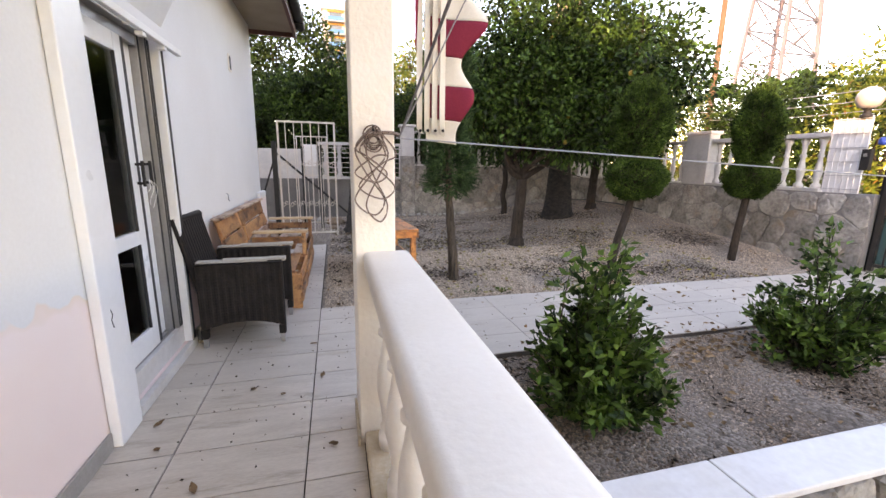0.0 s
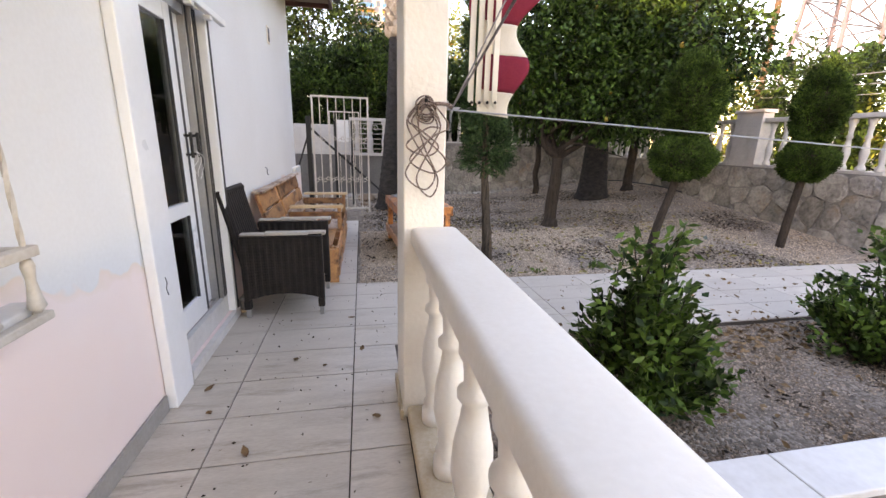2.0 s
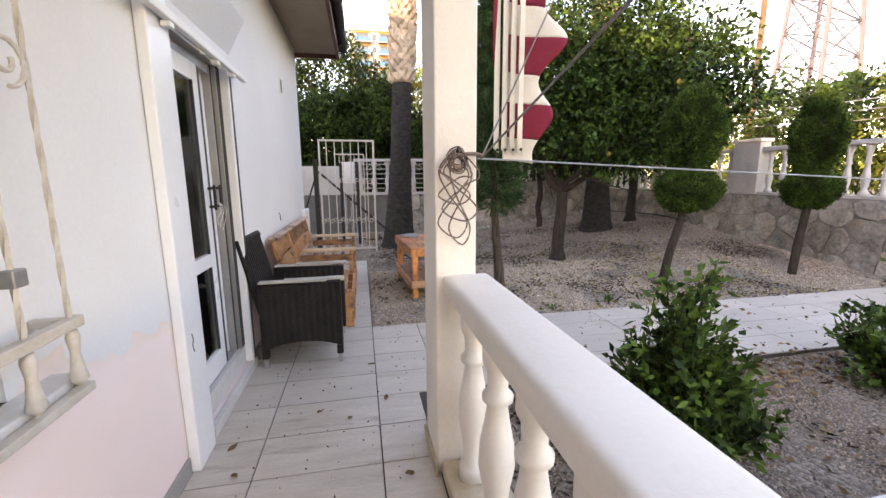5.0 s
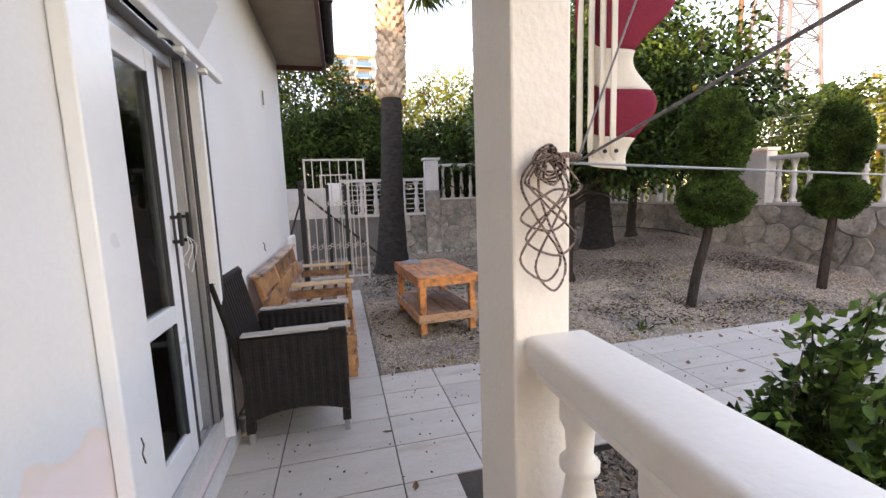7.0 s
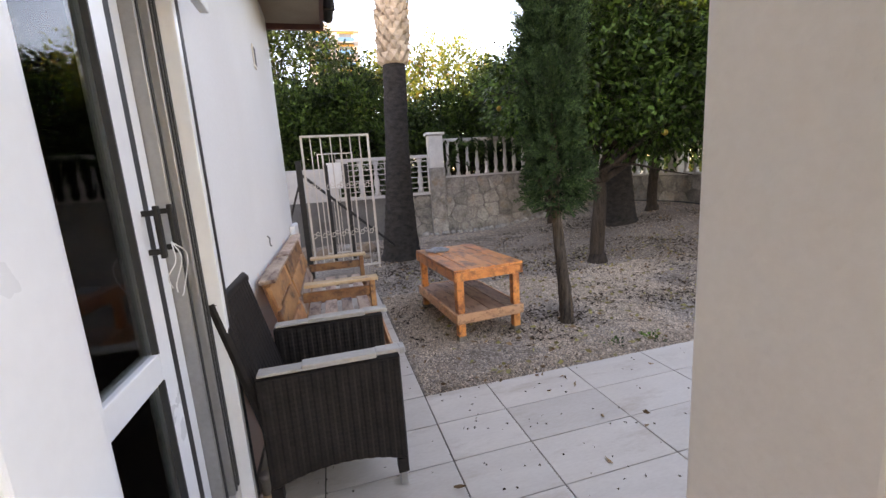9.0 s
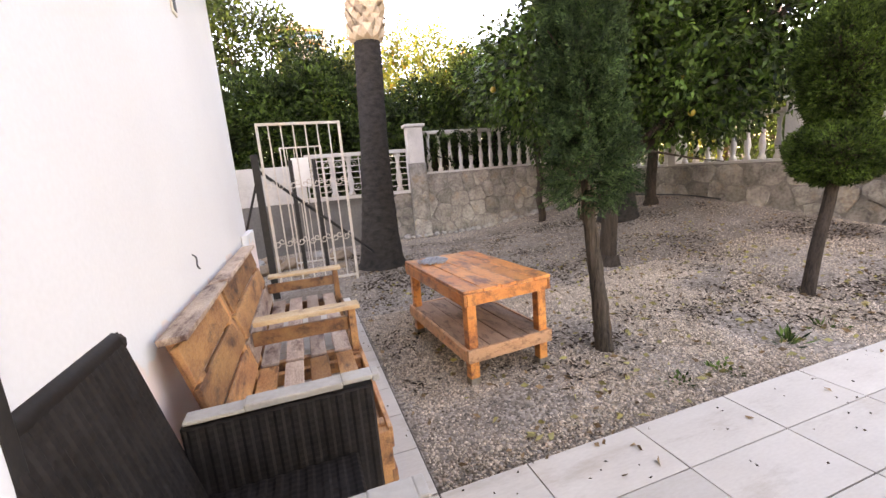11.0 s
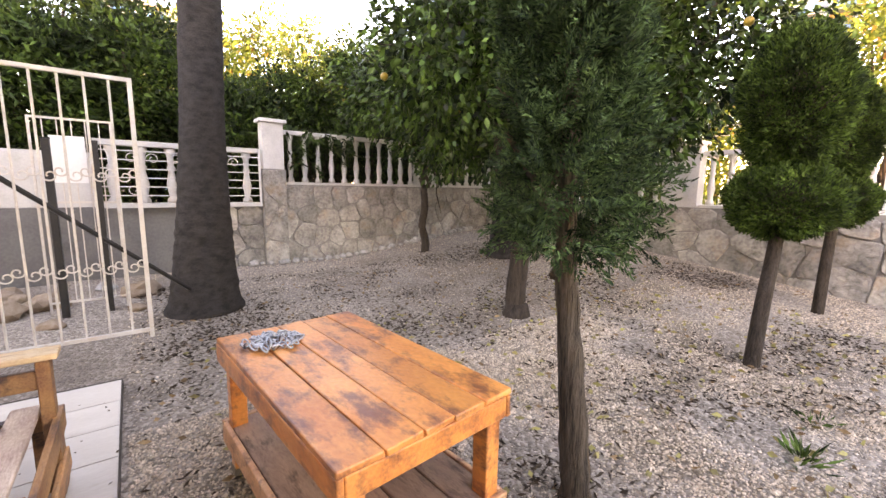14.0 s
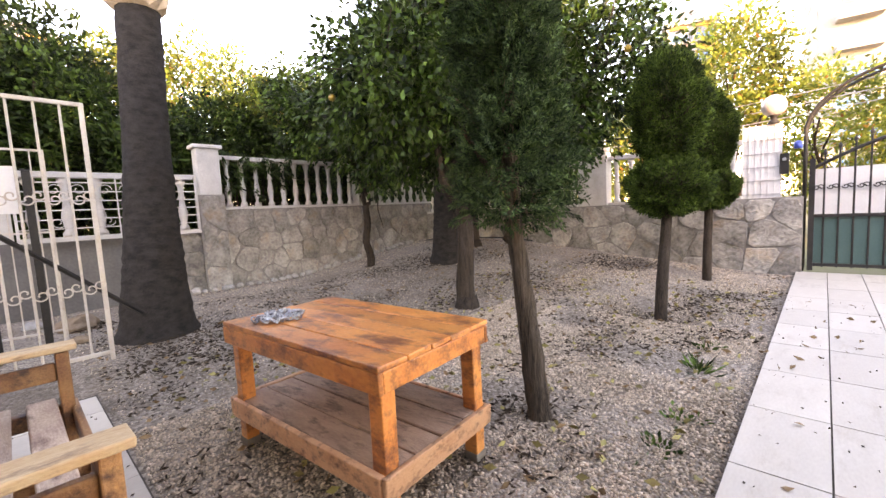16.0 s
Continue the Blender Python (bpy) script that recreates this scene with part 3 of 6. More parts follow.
def build_door():
    # jamb casing of the door, wide and proud of the wall
    d = thing("door_1", (-1.08, 2.81, 0.0), "white sliding terrace door, closed, dark curtain behind", "door", "", "structure")
    bm = bmesh.new()
    box(bm, 0.002, -0.68, 0.0, 0.05, -0.47, 2.25, 0.006)
    box(bm, 0.002, -0.468, 0.0, 0.035, -0.435, 2.2, 0.004)
    part("casing", bm, M_PVC, d)
    bm = bmesh.new()
    box(bm, -0.16, 0.425, 0.06, 0.03, 0.46, 2.14, 0.004)
    part("casing", bm, M_PVC, d)
    bm = bmesh.new()
    box(bm, -0.14, 0.306, 0.191, -0.045, 0.35, 2.09, 0.003)
    box(bm, -0.14, 0.351, 0.191, -0.021, 0.424, 2.09, 0.003)
    part("track_jamb", bm, M_ALU, d, "grey aluminium track jamb")
    # proud black strips stand in for the dark grooves of the jamb
    for ya, yb, xf in ((0.318, 0.334, -0.044), (0.362, 0.374, -0.019), (0.392, 0.412, -0.019)):
        part("jamb_groove", boxbm(xf - 0.01, ya, 0.2, xf + 0.003, yb, 2.088), M_SEAL, d, "black strip for a groove of the track")
    bm = bmesh.new()
    box(bm, 0.012, 0.461, 0.04, 0.03, 0.50, 2.12, 0.003)
    part("screen_rail", bm, M_DARK, d, "dark vertical rail of the insect screen")
    bm = bmesh.new()
    box(bm, -0.16, -0.434, 2.09, 0.0, 0.40, 2.14, 0.004)
    part("head", bm, M_ALU, d)
    bm = bmesh.new()
    box(bm, -0.2, -0.434, 0.061, -0.02, 0.424, 0.19, 0.004)
    box(bm, 0.002, -0.434, 0.0, 0.04, 0.5, 0.062, 0.006)
    part("sill", bm, M_MARBLE, d, "worn pale stone threshold")
    for k in range(3):
        part("track", boxbm(-0.15 + 0.045 * k, -0.43, 0.191, -0.14 + 0.045 * k, 0.40, 0.208), M_ALU if k else M_SEAL, d)
    # leaves: the near one stands in front
    for nm, ya, yb, xo in (("sliding_leaf", -0.43, 0.085, -0.075), ("sliding_leaf", 0.0, 0.30, -0.12)):
        bm = bmesh.new()
        t, t2 = 0.08, 0.085
        box(bm, xo, ya, 0.21, xo + 0.035, ya + t, 2.03, 0.004)
        box(bm, xo, yb - t2, 0.21, xo + 0.035, yb, 2.03, 0.004)
        box(bm, xo, ya + t, 0.21, xo + 0.035, yb - t2, 0.345, 0.004)
        box(bm, xo, ya + t, 0.865, xo + 0.035, yb - t2, 0.945, 0.004)
        box(bm, xo, ya + t, 1.93, xo + 0.035, yb - t2, 2.03, 0.004)
        lf = part(nm, bm, M_PVC, d)
        for z0, z1 in ((0.345, 0.865), (0.945, 1.93)):
            gl = part("pane", boxbm(xo + 0.012, ya + t, z0, xo + 0.018, yb - t2, z1), M_GLASS, lf)
            gl.visible_shadow = False
            sb = bmesh.new()
            for a, b, c, e in ((ya + t, ya + t + 0.008, z0, z1), (yb - t2 - 0.008, yb - t2, z0, z1)):
                box(sb, xo + 0.02, a, c, xo + 0.037, b, e)
            part("seal", sb, M_SEAL, lf)
    # black strip stands in for the dark gap beside the near leaf
    part("gap_strip", boxbm(-0.083, 0.087, 0.211, -0.045, 0.13, 2.03), M_SEAL, d, "black strip in the gap between the leaves")
    part("leaf_edge", boxbm(-0.083, 0.131, 0.211, -0.05, 0.142, 2.03, 0.002), M_ALU, d)
    part("head_panel", boxbm(-0.14, -0.43, 2.031, -0.05, 0.306, 2.089, 0.003), M_ALU, d)
    for yo in (0.06, 0.165):
        hb = bmesh.new()
        for z in (1.22, 1.33):
            box(hb, -0.04, yo, z - 0.008, 0.0, yo + 0.016, z + 0.008)
        box(hb, -0.012, yo - 0.003, 1.20, 0.002, yo + 0.019, 1.35, 0.004)
        part("handle", hb, M_DARK, d, "black pull handle")
    tb = bmesh.new()
    for s in range(3):
        tube(tb, curve_pts([(0.0, 0.12, 1.24), (0.02, 0.07 + 0.05 * s, 1.19), (0.005, 0.04 + 0.05 * s, 1.15 - 0.03 * s), (0.0, 0.07 + 0.03 * s, 1.11 - 0.02 * s)], 5), 0.0018, 5)
    part("tie_string", tb, M_WHITE, d, "thin white string tied to the handle")
    c = thing("curtain", (-1.38, 2.81, 0.1), "dark hanging curtain behind the door glass", "curtain")
    bm = bmesh.new()
    n = 70
    for z in (0.0, 2.0):
        for i in range(n):
            y = -0.5 + 1.0 * i / (n - 1)
            bm.verts.new((0.03 * math.sin(i * 0.95) + 0.01 * math.sin(i * 2.3), y, z))
    bm.verts.ensure_lookup_table()
    for i in range(n - 1):
        bm.faces.new((bm.verts[i], bm.verts[i + 1], bm.verts[n + i + 1], bm.verts[n + i]))
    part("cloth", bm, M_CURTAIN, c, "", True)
    # folded shutter over the door
    s = thing("door_awning", (-1.08, 2.65, 2.08), "white metal folding awning shut above the door", "awning")
    tilt = Euler((0, radians(28), 0)).to_matrix()
    part("awning_panel", boxbm(0.02, -0.85, 0.02, 0.036, 0.77, 0.40, 0.004, turn=tilt), M_PVC, s)
    part("front_bar", boxbm(0.065, -0.87, -0.03, 0.10, 0.79, 0.01, 0.006), M_WHITE, s)
    for y in (-0.4, 0.2, 0.5):
        part("arm", boxbm(0.0, y, 0.0, 0.07, y + 0.025, 0.03, 0.003), M_WHITE, s)
        part("knuckle", boxbm(0.055, y - 0.01, -0.055, 0.095, y + 0.035, -0.031, 0.004), M_WHITE, s)


build_door()


def scroll(bm, centre, r, turns=1.25, flip=1, thick=0.008, start=0.0, axis="yz"):
    pts = []
    n = 22
    for i in range(n):
        t = i / (n - 1)
        a = start + flip * t * turns * 2 * math.pi
        rr = r * (1 - 0.72 * t)
        u, w = rr * math.cos(a), rr * math.sin(a)
        pts.append((centre[0], centre[1] + u, centre[2] + w) if axis == "yz" else (centre[0] + u, centre[1], centre[2] + w))
    tube(bm, pts, thick, 6)


def build_window():
    w = thing("window_1", (-1.30, 0.69, 0.86), "window behind a white iron cage, brown frame", "window", "", "structure")
    fr = bmesh.new()
    for b in ((0.06, -0.585, 0.0, 0.13, -0.535, 1.135), (0.06, 0.535, 0.0, 0.13, 0.585, 1.135), (0.06, -0.535, 0.0, 0.13, 0.535, 0.05), (0.06, -0.535, 1.085, 0.13, 0.535, 1.135)):
        box(fr, *b, 0.006)
    part("window_frame", fr, M_PVC, w, "white plastic window frame")
    gk = bmesh.new()
    for b in ((0.062, -0.534, 0.051, 0.115, -0.505, 1.084), (0.062, 0.505, 0.051, 0.115, 0.534, 1.084), (0.062, -0.504, 0.051, 0.115, 0.504, 0.079), (0.062, -0.504, 1.061, 0.115, 0.504, 1.084)):
        box(gk, *b)
    part("gasket", gk, M_SEAL, w, "black rubber gasket")
    part("inner_board", boxbm(0.005, 0.34, 0.02, 0.035, 0.57, 1.12, 0.004), material("brown_board", (0.17, 0.09, 0.04), (0.11, 0.055, 0.022), 0.55, 4, 40, 0.2), w, "brown wooden board behind the pane")
    for z in (0.42, 0.78):
        part("clip", boxbm(0.116, 0.49, z, 0.126, 0.534, z + 0.022, 0.003), M_BLUE, w, "small blue plastic clip")
    p = part("pane", boxbm(0.07, -0.5, 0.08, 0.078, 0.5, 1.06), M_GLASS, w)
    p.visible_shadow = False
    part("window_sill", boxbm(0.11, -0.60, -0.03, 0.30, 0.74, 0.0, 0.006), M_MARBLE, w)
    g = thing("window_cage", (-1.08, 0.70, 0.82), "white twisted iron window cage with scrolls", "window grille")
    for nm, b in (("lower_rail", (0.09, -0.70, 0.0, 0.12, 0.70, 0.025)), ("upper_rail", (0.088, -0.70, 0.185, 0.118, 0.70, 0.215)),
                  ("side_rail", (0.0, 0.675, 0.0, 0.09, 0.70, 0.025)), ("side_rail", (0.0, 0.675, 0.185, 0.088, 0.70, 0.21))):
        part(nm, boxbm(*b, 0.004), M_IRON, g)
    for k in range(10):
        y = 0.672 - 0.148 * k
        bm = bmesh.new()
        # twisted square bar
        rings = []
        for i in range(60):
            z = 0.02 + 1.5 * i / 59
            a = i * 0.42
            rings.append([bm.verts.new((0.10 + 0.0075 * math.cos(a + q * math.pi / 2), y + 0.0075 * math.sin(a + q * math.pi / 2), z)) for q in range(4)])
        for r0, r1 in zip(rings, rings[1:]):
            for q in range(4):
                bm.faces.new((r0[q], r0[(q + 1) % 4], r1[(q + 1) % 4], r1[q]))
        part("bar", bm, M_IRON, g)
        knop = lathe([(0.009, 0.03), (0.022, 0.045), (0.016, 0.075), (0.011, 0.12), (0.016, 0.16), (0.012, 0.18)], 10)
        bmesh.ops.translate(knop, verts=knop.verts, vec=(0.10, y, 0))
        part("knop", knop, M_IRON, g, "", True)
        if k in (1, 3, 5):
            part("clamp", boxbm(0.085, y - 0.02, 0.335, 0.118, y + 0.02, 0.375, 0.003), M_ALU, g, "grey clamp")
    for k in range(5):
        bm = bmesh.new()
        y = 0.60 - 0.296 * k
        scroll(bm, (0.11, y, 0.83), 0.06, 1.3, 1, 0.006, -math.pi / 2)
        part("scroll", bm, M_IRON, g)
        bm = bmesh.new()
        scroll(bm, (0.11, y - 0.15, 0.81), 0.06, 1.3, -1, 0.006, -math.pi / 2)
        part("scroll", bm, M_IRON, g)


build_window()


# ---- porch edge: pillar, balustrade ----
def build_porch_edge():
    p = thing("porch_pillar", (0.17, 2.04, 0.0), "square cream rendered porch pillar with chipped foot", "pillar", "", "structure")
    part("shaft", boxbm(-0.09, -0.16, 0.0, 0.09, 0.16, 2.6, 0.008), M_CREAM, p)
    part("foot", boxbm(-0.105, -0.18, 0.0, -0.0901, 0.16, 0.062, 0.004), M_KERB, p, "worn brown foot of the pillar")
    k = part("trim_kerb", boxbm(0.10, -2.0, 0.0, 0.36, 1.878, 0.07, 0.012), M_KERB)
    tagged(k, "worn rendered kerb under the balusters", "kerb", "", "structure")
    b = thing("balustrade", (0.24, 0.0, 0.0), "cream painted balustrade with turned balusters", "balustrade")
    rail = bmesh.new()
    # moulded section: rounded shoulders, a fillet and a cove below
    sec = [(-0.09, 0.835), (-0.09, 0.868), (-0.104, 0.874), (-0.118, 0.882), (-0.125, 0.894), (-0.125, 0.946), (-0.121, 0.957), (-0.112, 0.964), (-0.098, 0.967)]
    sec = sec + [(-0.042 - x, z) for x, z in reversed(sec)]
    ends = [[rail.verts.new((x, y, z)) for x, z in sec] for y in (-2.0, 1.879)]
    for i in range(len(sec)):
        j = (i + 1) % len(sec)
        rail.faces.new((ends[0][i], ends[1][i], ends[1][j], ends[0][j]))
    rail.faces.new(ends[0])
    rail.faces.new(list(reversed(ends[1])))
    bmesh.ops.recalc_face_normals(rail, faces=rail.faces)
    hr = part("handrail", rail, M_RAIL, b, "", True)
    hr.modifiers.new("edges", "EDGE_SPLIT").split_angle = radians(40)
    prof = [(0.062, 0.0), (0.062, 0.06), (0.045, 0.075), (0.055, 0.10), (0.042, 0.12), (0.05, 0.20), (0.066, 0.29), (0.062, 0.38), (0.045, 0.47), (0.036, 0.53),
            (0.055, 0.55), (0.055, 0.57), (0.036, 0.59), (0.040, 0.66), (0.055, 0.69), (0.055, 0.765)]
    me = bpy.data.meshes.new("baluster")
    bm = lathe(prof, 16)
    bm.to_mesh(me)
    bm.free()
    for i in range(12):
        o = meshed("baluster", me, M_RAIL, b, "", True)
        o.location = (-0.023, 1.755 - 0.312 * i, 0.07)


build_porch_edge()


# ---- low bed wall ----
def build_bed_wall():
    w = thing("low_wall", (0.42, 1.0, 0.0), "low garden wall of flagstones with a pale marble top", "wall", "", "structure")
    part("core", boxbm(0, 0.02, -0.1, 6.4, 0.16, 0.165), M_MORTAR, w)
    x = 0.0
    while x < 6.3:
        l = min(1.0, 6.4 - x)
        part("cap", boxbm(x + 0.002, -0.02, 0.166, x + l - 0.002, 0.19, 0.20, 0.006), M_MARBLE, w)
        x += l
    return w


LOW_WALL = build_bed_wall()


# ---- back and street walls ----
def baluster_mesh(h, r):
    me = bpy.data.meshes.new("wall_baluster")
    bm = lathe([(r, 0), (r, 0.06 * h), (0.55 * r, 0.12 * h), (0.75 * r, 0.22 * h), (r * 0.95, 0.34 * h), (0.6 * r, 0.52 * h), (0.48 * r, 0.6 * h), (0.8 * r, 0.64 * h), (0.5 * r, 0.69 * h), (0.6 * r, 0.86 * h), (0.95 * r, 0.93 * h), (0.95 * r, h)], 10)
    bm.to_mesh(me)
    bm.free()
    return me


def wall_run(name, label, origin, along, length, top, base=-0.3, mat=M_MORTAR):
    """A stretch of garden wall from origin along 'along' (unit x or y); returns its thing."""
    w = thing(name, (*origin, 0.0), label, "wall", "", "structure", rz=0 if along == "x" else 90)
    part("core", boxbm(0, 0.0, base, length, 0.25, top), mat, w)
    return w


BACK = wall_run("wall_back", "stone clad garden wall with white balustrade", (2.10, 11.1), "x", 5.0, 1.30)
BACK_LOW = wall_run("wall_back_low", "lower dark grey plastered wall under a white grille", (-3.0, 11.12), "x", 4.72, 0.95, mat=M_PLASTER)
PIER = wall_run("wall_pier", "stone foot and white painted top of a wall pier", (1.72, 11.03), "x", 0.38, 1.55)
STREET = wall_run("wall_street", "stone clad street wall with white balustrade", (7.15, 3.86), "y", 7.26, 1.03)
part("white_top", boxbm(0.02, 0.01, 1.551, 0.36, 0.25, 2.30, 0.01), M_OLDWHITE, PIER)
part("cap", boxbm(-0.03, -0.03, 2.301, 0.41, 0.29, 2.36, 0.01), M_OLDWHITE, PIER)


def wall_balusters(w, spans, z0, h, pitch, r=0.06, y=0.12):
    me = baluster_mesh(h, r)
    for a, b in spans:
        part("bottom_rail", boxbm(a, y - 0.14, z0 - 0.045, b, y + 0.12, z0, 0.006), M_OLDWHITE, w)
        part("top_rail", boxbm(a, y - 0.08, z0 + h, b, y + 0.08, z0 + h + 0.07, 0.008), M_OLDWHITE, w)
        n = int((b - a) / pitch)
        for i in range(n):
            o = meshed("baluster", me, M_OLDWHITE, w, "", True)
            o.location = (a + (i + 0.5) * (b - a) / n, y, z0)


wall_balusters(BACK, ((0.01, 2.74), (3.1, 5.0)), 1.345, 0.80, 0.235)
part("post", boxbm(2.76, -0.01, 1.301, 3.08, 0.24, 2.34, 0.01), M_OLDWHITE, BACK)
wall_balusters(BACK_LOW, ((2.62, 4.70),), 1.0, 0.80, 0.30, 0.075, 0.14)
part("solid_panel", boxbm(0.0, 0.02, 0.951, 2.60, 0.2, 1.68, 0.01), M_OLDWHITE, BACK_LOW)
wall_balusters(STREET, ((0.68, 2.62), (3.2, 5.2), (5.4, 7.2)), 1.075, 0.74, 0.24, 0.06, 0.13)
for a, b, t in ((2.64, 3.18, 1.98), (5.21, 5.39, 1.98)):
    part("post", boxbm(a, 0.01, 1.031, b, 0.245, t, 0.01), M_OLDWHITE, STREET)
    part("post_cap", boxbm(a - 0.03, -0.02, t + 0.001, b + 0.03, 0.275, t + 0.06, 0.01), M_OLDWHITE, STREET)


def build_lattice():
    s = thing("privacy_screen", (6.95, 4.10, 1.03), "white mesh privacy panel standing on the wall", "panel")
    part("sheet", boxbm(0.03, 0.0, 0.0, 0.045, 0.45, 1.02), M_PANEL, s)
    for i in range(7):
        y = 0.0 + 0.073 * i
        part("upright", boxbm(0.019, y, 0.0, 0.029, y + 0.007, 1.04), M_PANEL, s)
    for i in range(6):
        z = 0.05 + 0.19 * i
        part("crossbar", boxbm(0.009, 0.0, z, 0.018, 0.45, z + 0.007), M_ALU, s)
    g = thing("globe_lamp", (7.0, 4.2, 2.05), "white globe lamp on a dark base on the wall", "lamp")
    part("base", lathe([(0.07, 0.0), (0.07, 0.03), (0.04, 0.06), (0.04, 0.10), (0.08, 0.12)], 12), M_DARK, g, "", True)
    part("globe", lathe([(0.05, 0.12)] + [(0.15 * math.sin(a), 0.25 - 0.15 * math.cos(a)) for a in (0.5, 0.9, 1.3, 1.7, 2.1, 2.5, 2.9)] + [(0.005, 0.40)], 18), M_GLOBE, g, "", True)
    m = thing("meter_box", (6.92, 4.02, 1.35), "small dark intercom box beside the gate", "box")
    part("case", boxbm(0, 0, 0, 0.08, 0.10, 0.28, 0.006), M_DARK, m)
    part("button", boxbm(-0.012, 0.03, 0.18, 0.0, 0.07, 0.22, 0.003), M_ALU, m)
    c = thing("blue_cap", (6.95, 3.93, 1.68), "small blue plastic cap on the gate post", "cap")
    part("cap_body", lathe([(0.045, 0), (0.05, 0.03), (0.045, 0.08), (0.02, 0.1)], 10), M_BLUE, c, "", True)


build_lattice()


def build_street_gate():
    g = thing("street_gate", (6.97, 3.80, 0.02), "dark arched iron street gate with green sheet below", "gate")
    W = 2.4
    arch = lambda y: 1.36 + 0.42 * math.sin(math.pi * min(1, max(0, -y / W)))
    for y in (-0.02, -W):
        part("post", boxbm(-0.03, y - 0.03, 0.0, 0.03, y + 0.03, 1.5, 0.004), M_DARK, g)
    bm = bmesh.new()
    tube(bm, [(0, -W * i / 24, arch(-W * i / 24)) for i in range(25)], 0.022, 8)
    part("arch_bar", bm, M_DARK, g, "", True)
    for z in (0.06, 0.72):
        part("rail", boxbm(-0.02, -W, z, 0.02, 0, z + 0.04), M_DARK, g)
    for i in range(1, 17):
        y = -W * i / 17
        bm = bmesh.new()
        top = arch(y) + 0.10
        tube(bm, [(0, y, 0.05), (0, y, top)], 0.011, 6)
        tube(bm, [(0, y, top), (0, y, top + 0.03), (0, y, top + 0.08)], [0.02, 0.022, 0.002], 6)
        part("bar", bm, M_DARK, g)
        bm = bmesh.new()
        scroll(bm, (0.0, y + 0.03, 1.12), 0.035, 1.1, 1, 0.007)
        part("scroll", bm, M_DARK, g)
        bm = bmesh.new()
        scroll(bm, (0.0, y + 0.08, 1.12), 0.035, 1.1, -1, 0.007)
        part("scroll", bm, M_DARK, g)
    part("sheet", boxbm(0.024, -W, 0.10, 0.034, 0, 0.72), M_GREEN, g, "dark green sheet")
    part("upper_sheet", boxbm(0.05, -W, 0.76, 0.058, 0, 1.36), M_PANEL, g, "pale mesh sheet behind the bars")
    a = thing("garden_arch", (7.02, 3.86, 0.0), "rusty iron pergola arch over the street gate", "arch")
    for dx in (0.0, 0.35):
        bm = bmesh.new()
        pts = [(dx, 0, 0.0), (dx, 0, 1.9)] + [(dx, -1.2 + 1.2 * math.cos(t), 1.9 + 0.75 * math.sin(t)) for t in np.linspace(0.1, math.pi, 18)] + [(dx, -2.4, 0)]
        tube(bm, pts, 0.02, 7)
        part("hoop", bm, M_DARK, a, "", True)
    for t in np.linspace(0.3, 2.8, 7):
        bm = bmesh.new()
        tube(bm, [(0, -1.2 + 1.2 * math.cos(t), 1.9 + 0.75 * math.sin(t)), (0.35, -1.2 + 1.2 * math.cos(t), 1.9 + 0.75 * math.sin(t))], 0.012, 6)
        part("tie", bm, M_DARK, a)
    w = wall_run("wall_street_south", "plain street wall past the gate", (7.15, -3.0), "y", 4.38, 1.03)


build_street_gate()


def build_grille():
    g = thing("wall_grille", (-0.38, 11.05, 0.98), "white iron grille in front of the wall balusters", "grille")
    W, H = 2.08, 0.86
    for nm, b in (("stile", (0, -0.015, 0, 0.03, 0.015, H)), ("stile", (W - 0.03, -0.015, 0, W, 0.015, H)), ("bottom_bar", (0, -0.04, -0.04, W, 0.015, 0.0)), ("top_bar", (0, -0.014, H, W, 0.014, H + 0.025))):
        part(nm, boxbm(*b), M_OLDWHITE, g)
    for i in range(1, 7):
        z = H * i / 7
        part("rung", boxbm(0.03, -0.008, z, W - 0.03, 0.008, z + 0.016), M_OLDWHITE, g)
    for i in range(1, 4):
        x = W * i / 4
        part("upright", boxbm(x, -0.024, 0.0, x + 0.016, -0.009, H), M_OLDWHITE, g)
        for dx, zz, fl, st in ((-0.12, 0.75, 1, 0), (0.12, 0.75, -1, math.pi), (-0.12, 0.25, -1, 0)):
            bm = bmesh.new()
            scroll(bm, (x + dx, -0.03, H * zz), 0.08, 1.2, fl, 0.006, st, "xz")
            part("scroll", bm, M_OLDWHITE, g)


build_grille()


